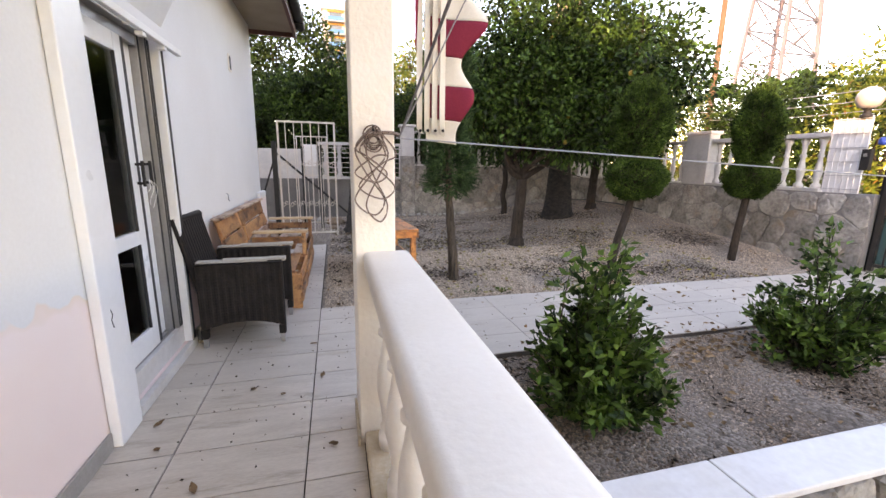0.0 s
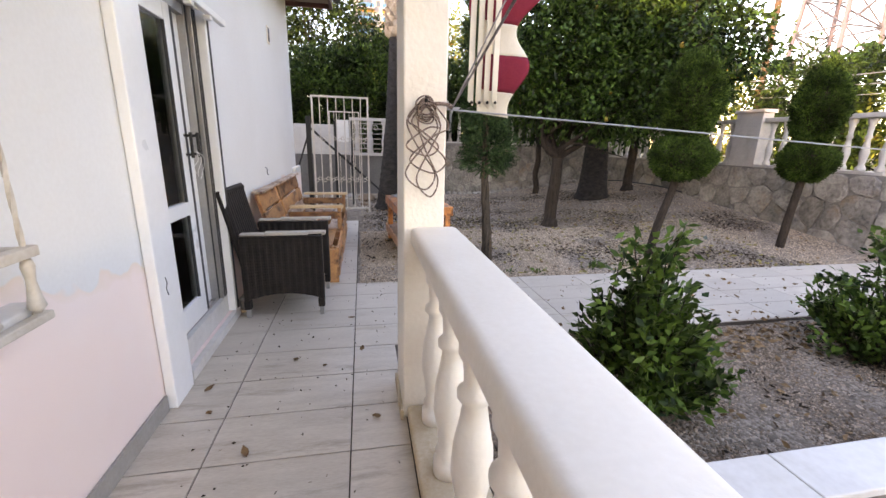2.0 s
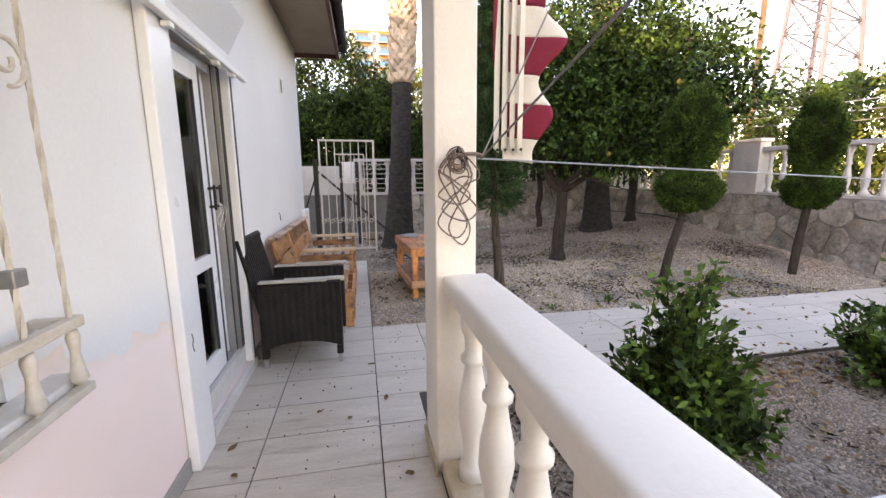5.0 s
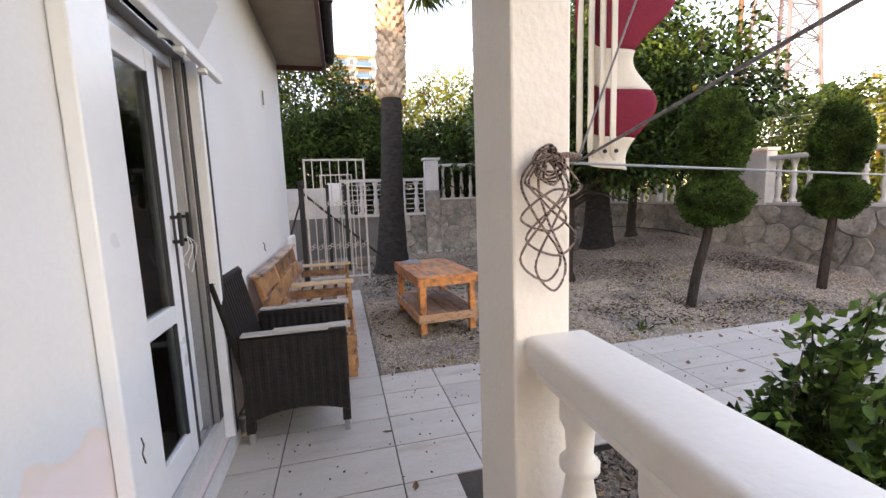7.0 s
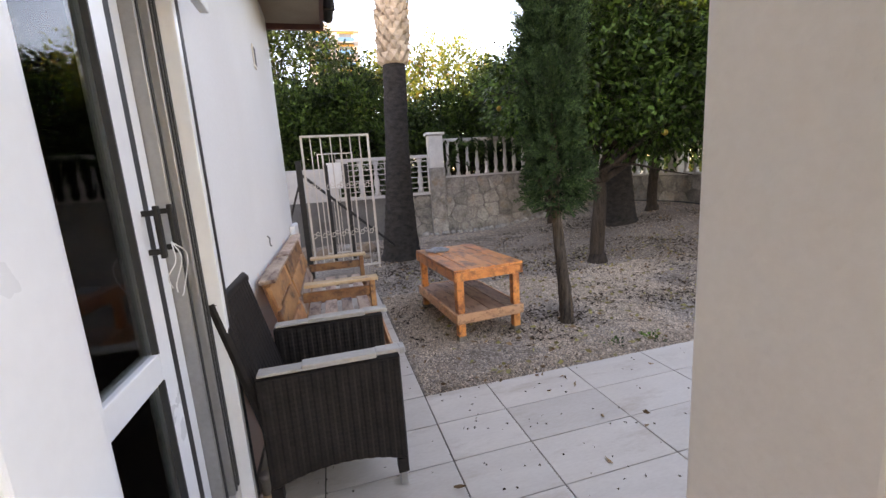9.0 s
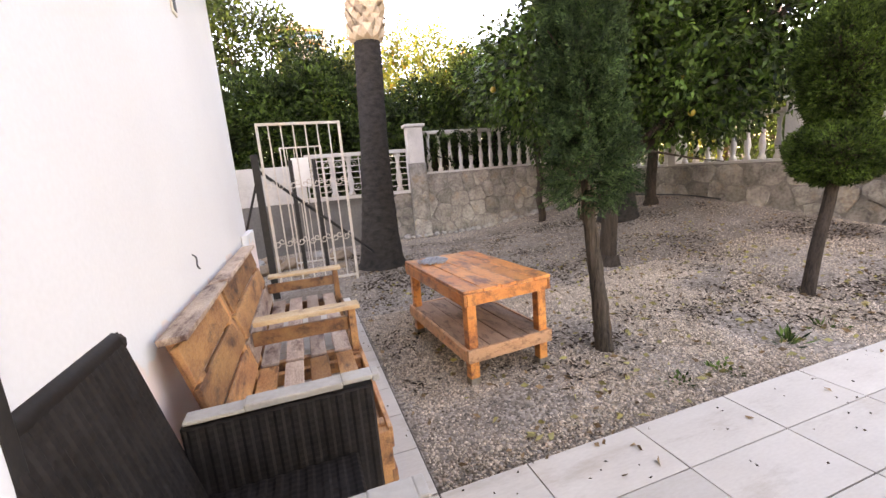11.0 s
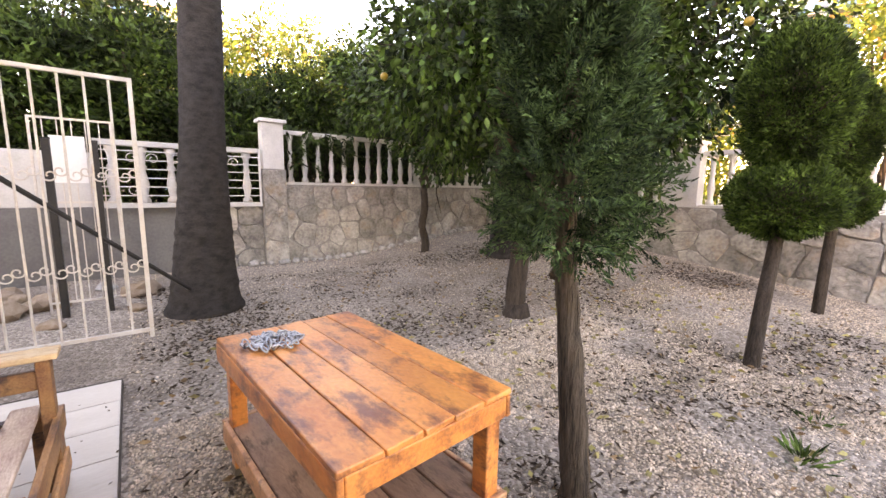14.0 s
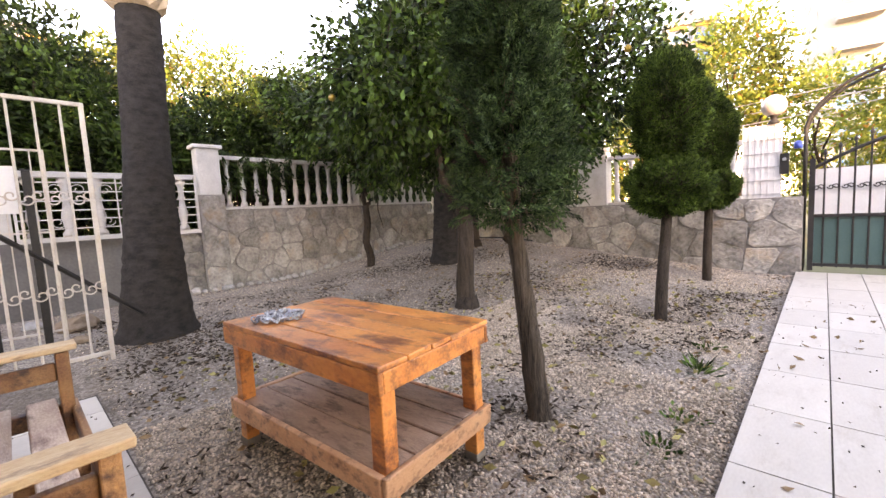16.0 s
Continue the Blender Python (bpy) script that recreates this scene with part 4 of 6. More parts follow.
def build_yard_gate():
    g = thing("yard_gate", (-0.93, 7.80, 0.0), "white wrought iron gate leaf with scrolls, standing ajar", "gate", rz=2)
    W, H = 0.97, 2.05
    for nm, b in (("stile", (0, -0.015, 0.06, 0.03, 0.015, H)), ("stile", (W - 0.03, -0.015, 0.03, W, 0.015, H)), ("top_bar", (0.03, -0.014, H - 0.03, W - 0.03, 0.014, H)), ("bottom_bar", (0.03, -0.014, 0.08, W - 0.03, 0.014, 0.11))):
        part(nm, boxbm(*b, 0.003), M_IRON, g)
    for i in range(1, 7):
        x = W * i / 7
        bm = bmesh.new()
        tube(bm, [(x, 0, 0.10), (x, 0, H - 0.02)], 0.009, 6)
        part("bar", bm, M_IRON, g)
    for z in (0.62, 1.32):
        for i in range(7):
            bm = bmesh.new()
            x = W * (i + 0.5) / 7
            scroll(bm, (x - 0.025, -0.014, z), 0.045, 1.1, 1, 0.006, math.pi, "xz")
            part("scroll", bm, M_IRON, g)
            bm = bmesh.new()
            scroll(bm, (x + 0.03, -0.014, z + 0.03), 0.04, 1.1, -1, 0.006, 0, "xz")
            part("scroll", bm, M_IRON, g)
    p = thing("gate_post", (-0.99, 7.80, -0.05), "black steel gate post with slanting braces", "post")
    part("post", boxbm(-0.04, -0.04, 0, 0.04, 0.04, 1.75, 0.004), M_DARK, p)
    bm = bmesh.new()
    tube(bm, [(0.03, 0.06, 1.55), (1.55, 0.75, 0.12)], 0.02, 6)
    part("brace", bm, M_DARK, p)
    bm = bmesh.new()
    tube(bm, [(0.0, 0.06, 1.5), (-0.55, 0.5, 0.05)], 0.016, 6)
    part("brace", bm, M_DARK, p)
    for x, y in ((-0.62, 9.15), (-0.28, 9.2)):
        u = thing("fence_post", (x, y, -0.05), "dark steel upright behind the iron gate", "post", "dark posts behind the gate")
        part("shaft", boxbm(-0.03, -0.03, 0, 0.03, 0.03, 1.72, 0.004), M_DARK, u)
        part("cap", boxbm(-0.034, -0.034, 1.721, 0.034, 0.034, 1.735, 0.003), M_DARK, u)
    q = thing("inner_gate", (-0.75, 9.3, -0.03), "smaller white iron gate leaf further back", "gate")
    for nm, b in (("stile", (0, -0.01, 0.0, 0.02, 0.01, 1.9)), ("stile", (0.6, -0.01, 0.0, 0.62, 0.01, 1.9)), ("top_bar", (0, -0.012, 1.9, 0.62, 0.012, 1.92)), ("cross_bar", (0.02, -0.012, 1.1, 0.6, 0.012, 1.12)), ("cross_bar", (0.02, -0.012, 0.1, 0.6, 0.012, 0.12))):
        part(nm, boxbm(*b), M_IRON, q)
    for i in range(1, 6):
        bm = bmesh.new()
        tube(bm, [(0.62 * i / 6, 0, 0.11), (0.62 * i / 6, 0, 1.9)], 0.006, 6)
        part("bar", bm, M_IRON, q)
    part("plate", boxbm(0.14, -0.012, 1.3, 0.4, -0.008, 1.75), M_PANEL, q, "white sheet plate")


build_yard_gate()


# ---- trees and plants ----
def limb(bm, a, b, r0, r1, rng, bends=4, wob=0.05, segs=9):
    a, b = Vector(a), Vector(b)
    pts = [a.lerp(b, i / bends) + (Vector(rng.normal(0, wob, 3)) if 0 < i < bends else Vector()) for i in range(bends + 1)]
    pts = curve_pts(pts, 3)
    rr = [r0 + (r1 - r0) * i / (len(pts) - 1) for i in range(len(pts))]
    tube(bm, pts, rr, segs)
    return pts


def build_orange(seed, at, trunk_h, lobes, label, density, leaf=0.095, fruit=7, per=40, clump=0.24, r0=0.11):
    """A citrus tree: a short forked trunk, and an uneven crown made of several boughs' lobes (centre, radii)."""
    rng = np.random.default_rng(seed)
    t = thing("orange_tree", at, label, "tree")
    bm = bmesh.new()
    top = (0.05, 0.02, trunk_h)
    limb(bm, (0, 0, -0.1), top, r0, r0 * 0.8, rng, 4, 0.02, 12)
    tube(bm, [(0, 0, -0.12), (0, 0, 0.0), (0.01, 0, 0.12)], [r0 * 1.7, r0 * 1.35, r0 * 1.0], 12)
    P, O = [], []
    for c, r in lobes:
        pts = limb(bm, top, c, r0 * 0.5, 0.02, rng, 4, 0.10, 7)
        for q in (5, 8, 10, 12):
            d = Vector(rng.normal(0, 0.45, 3)) + (Vector(c) - Vector(top)).normalized() * 0.4
            limb(bm, pts[q], pts[q] + d, 0.022, 0.005, rng, 3, 0.05, 5)
        n = int(density * (r[0] * r[1] * r[2]) ** (2 / 3))
        p, o = clump_points(rng, n, per, c, r, clump, 0.3)
        P.append(p)
        O.append(o)
    part("trunk", bm, M_BARK, t, "", True)
    leaves("crown", np.concatenate(P), np.concatenate(O), leaf, leaf * 0.5, M_ORANGE_LEAF, t, rng, 0.45, 0.55)
    for k in range(fruit):
        c, r = lobes[k % len(lobes)]
        d = rng.normal(0, 1, 3)
        d /= np.linalg.norm(d)
        d[2] = -abs(d[2]) * 0.7
        fb = bmesh.new()
        bmesh.ops.create_icosphere(fb, subdivisions=2, radius=0.038)
        bmesh.ops.translate(fb, verts=fb.verts, vec=Vector(np.array(c) + d * np.array(r) * 0.92))
        part("orange", fb, M_FRUIT, t, "", True)
    return t


def gz(x, y):
    return float(ground_z(x, y))


build_orange(11, (3.10, 6.66, gz(3.1, 6.66)), 1.15, (
    ((0.2, 0.2, 2.55), (1.25, 1.15, 1.05)), ((1.5, 0.2, 2.9), (1.2, 1.2, 1.25)), ((1.45, -1.0, 2.75), (1.0, 0.8, 1.05)), ((-0.7, 0.2, 2.45), (0.75, 0.8, 0.65)),
    ((0.3, 1.3, 2.6), (1.2, 0.9, 1.1)), ((0.6, 0.3, 3.8), (1.4, 1.3, 0.8)), ((0.7, -0.5, 1.95), (0.8, 0.7, 0.55))),
    "orange tree with dark glossy leaves, trunk in gravel", 190, fruit=9)
build_orange(12, (6.1, 8.9, gz(6.1, 8.9)), 1.2, (
    ((0.0, 0.2, 2.2), (1.2, 1.2, 1.0)), ((-0.9, 0.6, 2.6), (0.9, 1.0, 1.2)), ((0.2, -1.0, 2.1), (0.7, 0.9, 1.0)), ((0.3, 0.4, 3.4), (1.2, 1.2, 0.9))),
    "citrus tree with drooping boughs near the wall corner", 150, 0.11, fruit=4)
build_orange(13, (4.25, 10.1, -0.03), 1.3, (
    ((-0.2, 0.1, 2.75), (0.9, 0.7, 0.8)), ((0.7, 0.3, 2.5), (0.7, 0.6, 0.8)), ((-0.9, 0.3, 3.1), (0.6, 0.6, 0.7)), ((0.2, -0.2, 1.9), (0.35, 0.3, 0.5))),
    "leafy citrus tree hanging over the back wall", 150, 0.11, fruit=4, r0=0.08)


def build_thuja():
    rng = np.random.default_rng(21)
    t = thing("thuja_tree", (1.39, 4.74, -0.03), "tall dark green thuja with a bare twisted trunk", "tree")
    bm = bmesh.new()
    pts = curve_pts([(0, 0, -0.08), (-0.018, 0.018, 0.25), (-0.04, 0.045, 0.6), (-0.065, 0.07, 0.95), (-0.075, 0.08, 1.35), (-0.075, 0.08, 2.2), (-0.075, 0.08, 3.6)], 5)
    rr = [0.066 - 0.044 * (i / (len(pts) - 1)) for i in range(len(pts))]
    rr[0], rr[1] = 0.078, 0.072
    tube(bm, pts, rr, 12)
    for v in bm.verts:
        v.co += Vector((noise.noise(v.co * 14) * 0.012, noise.noise(v.co * 14 + Vector((5, 1, 2))) * 0.012, 0))
    limb(bm, (-0.10, 0.10, 0.95), (0.10, 0.02, 1.25), 0.028, 0.012, rng, 3, 0.02, 7)
    limb(bm, (-0.12, 0.12, 1.2), (-0.30, 0.20, 1.5), 0.025, 0.01, rng, 3, 0.02, 7)
    for k in range(14):
        z = 1.3 + 0.16 * k
        a = k * 2.4
        limb(bm, (-0.12, 0.13, z), (-0.12 + 0.22 * math.cos(a), 0.13 + 0.22 * math.sin(a), z + 0.22), 0.014, 0.004, rng, 3, 0.02, 5)
    part("trunk", bm, M_THUJABARK, t, "", True)
    # sprays: feathery fans, hanging low round the foot of the crown and rising higher up
    n = 3000
    z = 1.05 + 2.8 * rng.uniform(0, 1, n) ** 0.8
    a = rng.uniform(0, 2 * math.pi, n)
    lobe = np.array([1 + 0.5 * noise.noise((2.2 * math.cos(q), 2.2 * math.sin(q), w * 2.6)) for q, w in zip(a, z)])
    R = np.interp(z, [1.04, 1.12, 1.3, 1.5, 1.7, 2.1, 3.0, 3.85], [0.10, 0.26, 0.30, 0.22, 0.19, 0.21, 0.22, 0.05]) * lobe * rng.uniform(0.12, 1.0, n) ** 0.7
    c = np.stack([-0.075 + R * np.cos(a), 0.08 + R * np.sin(a), z], 1)
    ax = np.stack([np.cos(a), np.sin(a), np.interp(z, [1.0, 1.3, 1.7, 3.8], [-0.55, 0.1, 0.8, 1.6])], 1) + rng.normal(0, 0.35, (n, 3))
    ax /= np.linalg.norm(ax, axis=1, keepdims=True)
    sd = np.cross(ax, rng.normal(0, 1, (n, 3)))
    sd /= np.linalg.norm(sd, axis=1, keepdims=True)
    P, O = [], []
    for k in range(14):
        u = k / 13
        for w in (-1, 1):
            reach = (1 - u) * 0.034 + 0.006
            for q in (0.35, 0.7, 1.0):
                P.append(c + ax * (0.15 * u - 0.03) + sd * w * reach * q + ax * reach * q * 0.8)
                O.append(ax + sd * w * 0.9)
    p, o = np.concatenate(P), np.concatenate(O)
    p = p + rng.normal(0, 0.004, p.shape)
    leaves("crown", p, o, 0.028, 0.0075, M_THUJA, t, rng, 0.05, 0.25)


build_thuja()


def build_topiary(seed, at, balls, label, lean):
    rng = np.random.default_rng(seed)
    t = thing("topiary_tree", at, label, "tree", "clipped topiary trees in the gravel")
    bm = bmesh.new()
    pts = curve_pts([(0, 0, -0.08), (lean * 0.3, 0, 0.4), (lean * 0.8, 0, 0.9), (lean, 0, 1.5), (lean, 0, 2.2)], 5)
    tube(bm, pts, [0.056 - 0.018 * i / (len(pts) - 1) for i in range(len(pts))], 10)
    part("trunk", bm, M_BARK, t, "", True)
    for zc, rx, rz, top in balls:
        n = int(46000 * rx * rz / 0.17)
        d = rng.normal(0, 1, (n, 3))
        d /= np.linalg.norm(d, axis=1, keepdims=True)
        taper = np.where(d[:, 2:3] > 0, 1 - top * np.abs(d[:, 2:3]) ** 1.5, 1.0)
        lump = np.array([noise.noise((x * 2.2 + seed, y * 2.2, z * 2.2)) for x, y, z in d])[:, None]
        tuft = np.array([noise.noise((x * 7 + seed, y * 7, z * 7)) + 0.5 * noise.noise((x * 15, y * 15 + seed, z * 15)) for x, y, z in d])[:, None]
        # tufts stand out of the clipped surface, thin hollows lie between them
        keep = tuft[:, 0] > rng.uniform(-0.75, -0.15, n)
        rad = (1 + 0.13 * lump + 0.13 * tuft) * rng.uniform(0.80, 1.04, (n, 1)) ** np.where(tuft > 0, 0.7, 1.4)
        p = np.array([lean, 0, zc]) + d * np.array([rx, rx, rz]) * rad * np.concatenate([taper, taper, np.ones_like(taper)], 1)
        o = d + np.array([0, 0, 0.5])
        cr = leaves("crown", p[keep], o[keep], 0.036, 0.012, M_TOPIARY, t, rng, 0.0, 0.5)
        # solid dark core puts the shade between the tufts into its colour
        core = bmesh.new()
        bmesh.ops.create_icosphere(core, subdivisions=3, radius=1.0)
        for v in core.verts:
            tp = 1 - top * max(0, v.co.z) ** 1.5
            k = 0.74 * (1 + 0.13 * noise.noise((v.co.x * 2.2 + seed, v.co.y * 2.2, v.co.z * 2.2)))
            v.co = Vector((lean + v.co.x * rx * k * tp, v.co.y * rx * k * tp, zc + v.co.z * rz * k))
        part("shade_core", core, M_BARK, cr, "", True)


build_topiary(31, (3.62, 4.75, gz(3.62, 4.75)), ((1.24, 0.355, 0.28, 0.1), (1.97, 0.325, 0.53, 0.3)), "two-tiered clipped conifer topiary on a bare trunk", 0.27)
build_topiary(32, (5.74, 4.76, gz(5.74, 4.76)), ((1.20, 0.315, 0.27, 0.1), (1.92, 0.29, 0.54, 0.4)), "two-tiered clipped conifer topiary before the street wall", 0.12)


def build_bush(seed, at, h, r, label, stems=60, shoots=9, lean=(0.0, 0.0)):
    """A shrub of many thin stems with leaves up their outer half, and a few taller shoots."""
    rng = np.random.default_rng(seed)
    t = thing("shrub", at, label, "shrub", "green shrubs in the gravel bed")
    bm = bmesh.new()
    tips, outs = [], []
    for k in range(stems + shoots):
        a = rng.uniform(0, 2 * math.pi)
        if k < stems:
            rr = r * rng.uniform(0.2, 1.0) ** 0.8 * (1 + 0.35 * noise.noise((2 * math.cos(a), 2 * math.sin(a), seed)))
            z = h * (0.80 - 0.40 * (rr / r) ** 2.2) * rng.uniform(0.35, 1.08)
            e = Vector((math.cos(a) * rr, math.sin(a) * rr, max(0.07, z)))
        else:
            rr = r * rng.uniform(0.05, 0.5)
            e = Vector((lean[0] + math.cos(a) * rr, lean[1] + math.sin(a) * rr, h * rng.uniform(0.82, 1.08)))
        pts = limb(bm, (rng.normal(0, 0.04), rng.normal(0, 0.04), -0.05), e, 0.008, 0.0025, rng, 3, 0.04, 5)
        for q in pts[4:]:
            tips.append(q)
            outs.append((math.cos(a) * 0.9, math.sin(a) * 0.9, 0.75))
    tagged(part("stem_tangle", bm, M_BARK, t), kind="stuff")
    c = np.array([tuple(q) for q in tips])
    o = np.array(outs)
    per = 11
    p = np.repeat(c, per, 0) + rng.normal(0, 0.028, (len(c) * per, 3))
    p[:, 2] = np.maximum(p[:, 2], 0.03)
    leaves("foliage", p, np.repeat(o, per, 0), 0.068, 0.033, M_BUSH, t, rng, 0.0, 0.7)


build_bush(41, (1.37, 1.85, -0.03), 0.88, 0.38, "dense green shrub with glossy leaves in the bed", 66, 10, (-0.08, 0.05))
build_bush(42, (3.32, 2.05, -0.03), 0.92, 0.46, "open green shrub in the gravel bed by the path", 46, 5, (0.0, 0.0))


def build_palm(seed, at, r_base, r_mid, clean, h, label, lean, crown=True):
    rng = np.random.default_rng(seed)
    t = thing("palm_tree", at, label, "tree")
    prof = [(-0.15, 1.2 * r_base), (0.0, r_base * 1.05), (0.15, r_base * 0.92), (0.5, r_base * 0.8), (1.0, r_base * 0.69), (1.8, r_base * 0.57), (clean, r_mid)]
    zs = np.arange(-0.15, h, 0.06)
    bm = bmesh.new()
    segs = 22
    rings = []
    for z in zs:
        rr = np.interp(z, [p[0] for p in prof], [p[1] for p in prof]) * (1 + 0.02 * math.sin(z * 48) + rng.normal(0, 0.006))
        cx = lean * z / h
        rings.append([bm.verts.new((cx + (rr + 0.012 * noise.noise((math.cos(a) * 3, math.sin(a) * 3, z * 4 + seed))) * math.cos(a), rr * math.sin(a), z)) for a in (2 * math.pi * i / segs for i in range(segs))])
    for a, b in zip(rings, rings[1:]):
        for i in range(segs):
            bm.faces.new((a[i], a[(i + 1) % segs], b[(i + 1) % segs], b[i]))
    bm.faces.new(rings[-1])
    part("trunk", bm, M_PALMBARK, t, "", True)
    # cut leaf boots, in crossing spirals above the clean trunk
    verts, faces = [], []
    rows = int((h - clean) / 0.085)
    for k in range(rows):
        z = clean + 0.085 * k
        for j in range(11):
            a = 2 * math.pi * (j + 0.5 * (k % 2)) / 11 + rng.normal(0, 0.05)
            ca, sa = math.cos(a), math.sin(a)
            w, hh, dd = 0.055 * rng.uniform(0.8, 1.2), 0.17 * rng.uniform(0.8, 1.15), 0.085 * rng.uniform(0.7, 1.3)
            cx = lean * z / h
            def P(u, out, zz):
                return (cx + (r_mid + out) * ca - u * sa, (r_mid + out) * sa + u * ca, zz)
            b = len(verts)
            verts += [P(-w * 1.3, 0.0, z), P(w * 1.3, 0.0, z), P(w, dd, z + hh), P(-w, dd, z + hh), P(-w * 1.0, dd - 0.03, z + hh * 1.02), P(w * 1.0, dd - 0.03, z + hh * 1.02), P(0, dd * 0.7 + 0.02, z + hh * 0.4)]
            faces += [(b, b + 1, b + 6, b + 6), (b + 1, b + 2, b + 6, b + 6), (b + 2, b + 3, b + 6, b + 6), (b + 3, b, b + 6, b + 6), (b + 3, b + 2, b + 5, b + 4), (b + 4, b + 5, b + 1, b)]
    tri = [f[:3] if f[2] == f[3] else f for f in faces]
    bm = bmesh.new()
    V = [bm.verts.new(v) for v in verts]
    for f in tri:
        bm.faces.new([V[i] for i in f])
    tagged(part("boot_sheath", bm, M_BOOT, t, "cut pale leaf stubs round the upper trunk"), kind="stuff")
    if crown:
        p, o = [], []
        bm = bmesh.new()
        for k in range(26):
            a = k * 2.4
            up = rng.uniform(-0.2, 1.0)
            L = 1.5
            pts = [Vector((lean, 0, h)) + Vector((math.cos(a) * s * L, math.sin(a) * s * L, up * s * L - 0.55 * s * s * L)) for s in np.linspace(0, 1, 7)]
            tube(bm, pts, [0.022 * (1 - 0.7 * i / 6) for i in range(7)], 5)
            for s in range(40):
                p.append(tuple(pts[-1]))
                b = a + rng.uniform(-1.1, 1.1)
                o.append((math.cos(b), math.sin(b), up * 0.5 - 0.4))
        stem = part("frond_stems", bm, M_PALM, t)
        leaves("fronds", np.array(p), np.array(o), 0.75, 0.05, M_PALM, t, rng, 0.3, 0.1)


build_palm(51, (0.52, 8.72, -0.03), 0.36, 0.19, 3.25, 6.8, "tall palm, dark smooth foot and shaggy upper trunk", 0.30)
build_palm(52, (5.05, 8.65, gz(5.05, 8.65)), 0.36, 0.20, 3.4, 6.4, "palm trunk with a wide dark foot in the gravel", -0.1)


def build_foliage(name, seed, centre, radii, n, per, clump, leaf, mat, label, stem=True, shell=0.5, cat="tree"):
    rng = np.random.default_rng(seed)
    t = thing(name, (centre[0], centre[1], -0.08), label, cat)
    bm = bmesh.new()
    for k in range(5):
        e = (rng.normal(0, radii[0] * 0.4), rng.normal(0, radii[1] * 0.4), centre[2] + rng.uniform(-0.2, 0.6) * radii[2])
        limb(bm, (rng.normal(0, 0.1), rng.normal(0, 0.1), -0.1), e, 0.07, 0.02, rng, 4, 0.1, 7)
    part("trunk", bm, M_BARK, t, "", True)
    p, o = clump_points(rng, n, per, (0, 0, centre[2] + 0.08), radii, clump, shell)
    k = p[:, 2] > 0.02
    leaves("crown", p[k], o[k], leaf, leaf * 0.4, mat, t, rng, 0.2, 0.7)


# the green belt behind the back wall
for i, x in enumerate(np.arange(-6.5, 9.0, 1.35)):
    h = 2.9 + 1.0 * math.sin(i * 1.7) * 0.5 + 0.4 * (i % 3) + (0.45 if i in (6, 7) else 0.0)
    build_foliage("hedge_tree", 100 + i, (x, 12.6 + 0.4 * (i % 2), h * 0.62), (1.15, 0.95, h * 0.46), 540 if x < 1.5 else 430, 34, 0.26, 0.13, M_HEDGE, "dense green hedge tree growing behind the wall")
for i, (x, y, z, r, hgt) in enumerate(((-4, 16, 3.6, 1.8, 2.2), (-1.3, 15.2, 4.4, 1.5, 2.2), (1.6, 16.5, 3.6, 1.4, 2.0), (4.2, 17, 4.2, 1.8, 2.2), (7.2, 18, 3.8, 1.8, 2.2), (-8, 19, 4.2, 2.2, 2.6))):
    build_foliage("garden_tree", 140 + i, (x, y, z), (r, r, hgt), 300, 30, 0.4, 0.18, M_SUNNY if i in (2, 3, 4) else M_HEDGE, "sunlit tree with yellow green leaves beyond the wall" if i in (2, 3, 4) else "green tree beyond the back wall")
# a leafy shrub pushing through the back balustrade
def build_overhang(seed, at, spread, n, label):
    rng = np.random.default_rng(seed)
    t = thing("overhanging_shrub", at, label, "shrub")
    bm = bmesh.new()
    P, O = [], []
    for k in range(n):
        x = rng.uniform(-spread, spread)
        e = Vector((x, -0.25 - rng.uniform(0.0, 0.28), 1.55 + rng.uniform(0.0, 0.75)))
        pts = limb(bm, (x * 0.5, 0.25, 0.0), (x * 0.9, 0.15, 1.9 + rng.uniform(0, 0.5)), 0.012, 0.006, rng, 3, 0.05, 5)
        twig = limb(bm, pts[-1], e, 0.005, 0.002, rng, 3, 0.04, 4)
        for q in twig:
            for _ in range(5):
                P.append(tuple(q + Vector(rng.normal(0, 0.03, 3))))
                O.append((rng.normal(0, 0.5), -0.6, -0.4))
    part("stem_tangle", bm, M_BARK, t)
    leaves("foliage", np.array(P), np.array(O), 0.15, 0.038, M_HEDGE, t, rng, 0.3, 0.5)


build_overhang(91, (2.75, 11.5, -0.05), 0.62, 34, "dark long leaved shrub hanging over the wall balustrade")
# beyond the street wall
for i, (x, y, z, r, hgt, m) in enumerate(((11.5, 13.5, 2.6, 1.8, 2.2, 1), (13, 10.5, 2.2, 1.7, 1.9, 0), (14, 7.6, 2.5, 1.6, 2.1, 1), (13.6, 5.4, 4.2, 1.1, 1.9, 1), (15, 3.6, 2.6, 1.7, 1.9, 1), (12.5, 1.0, 2.6, 1.8, 2.2, 1), (17, 12, 2.8, 2.0, 2.3, 0), (19, 16, 3.0, 2.4, 2.4, 0), (18, 8.5, 2.6, 2, 2.2, 0), (10.2, 16.5, 2.8, 2, 2.4, 0))):
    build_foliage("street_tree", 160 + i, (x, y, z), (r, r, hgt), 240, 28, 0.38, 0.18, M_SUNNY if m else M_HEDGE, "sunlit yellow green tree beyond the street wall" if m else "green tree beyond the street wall")


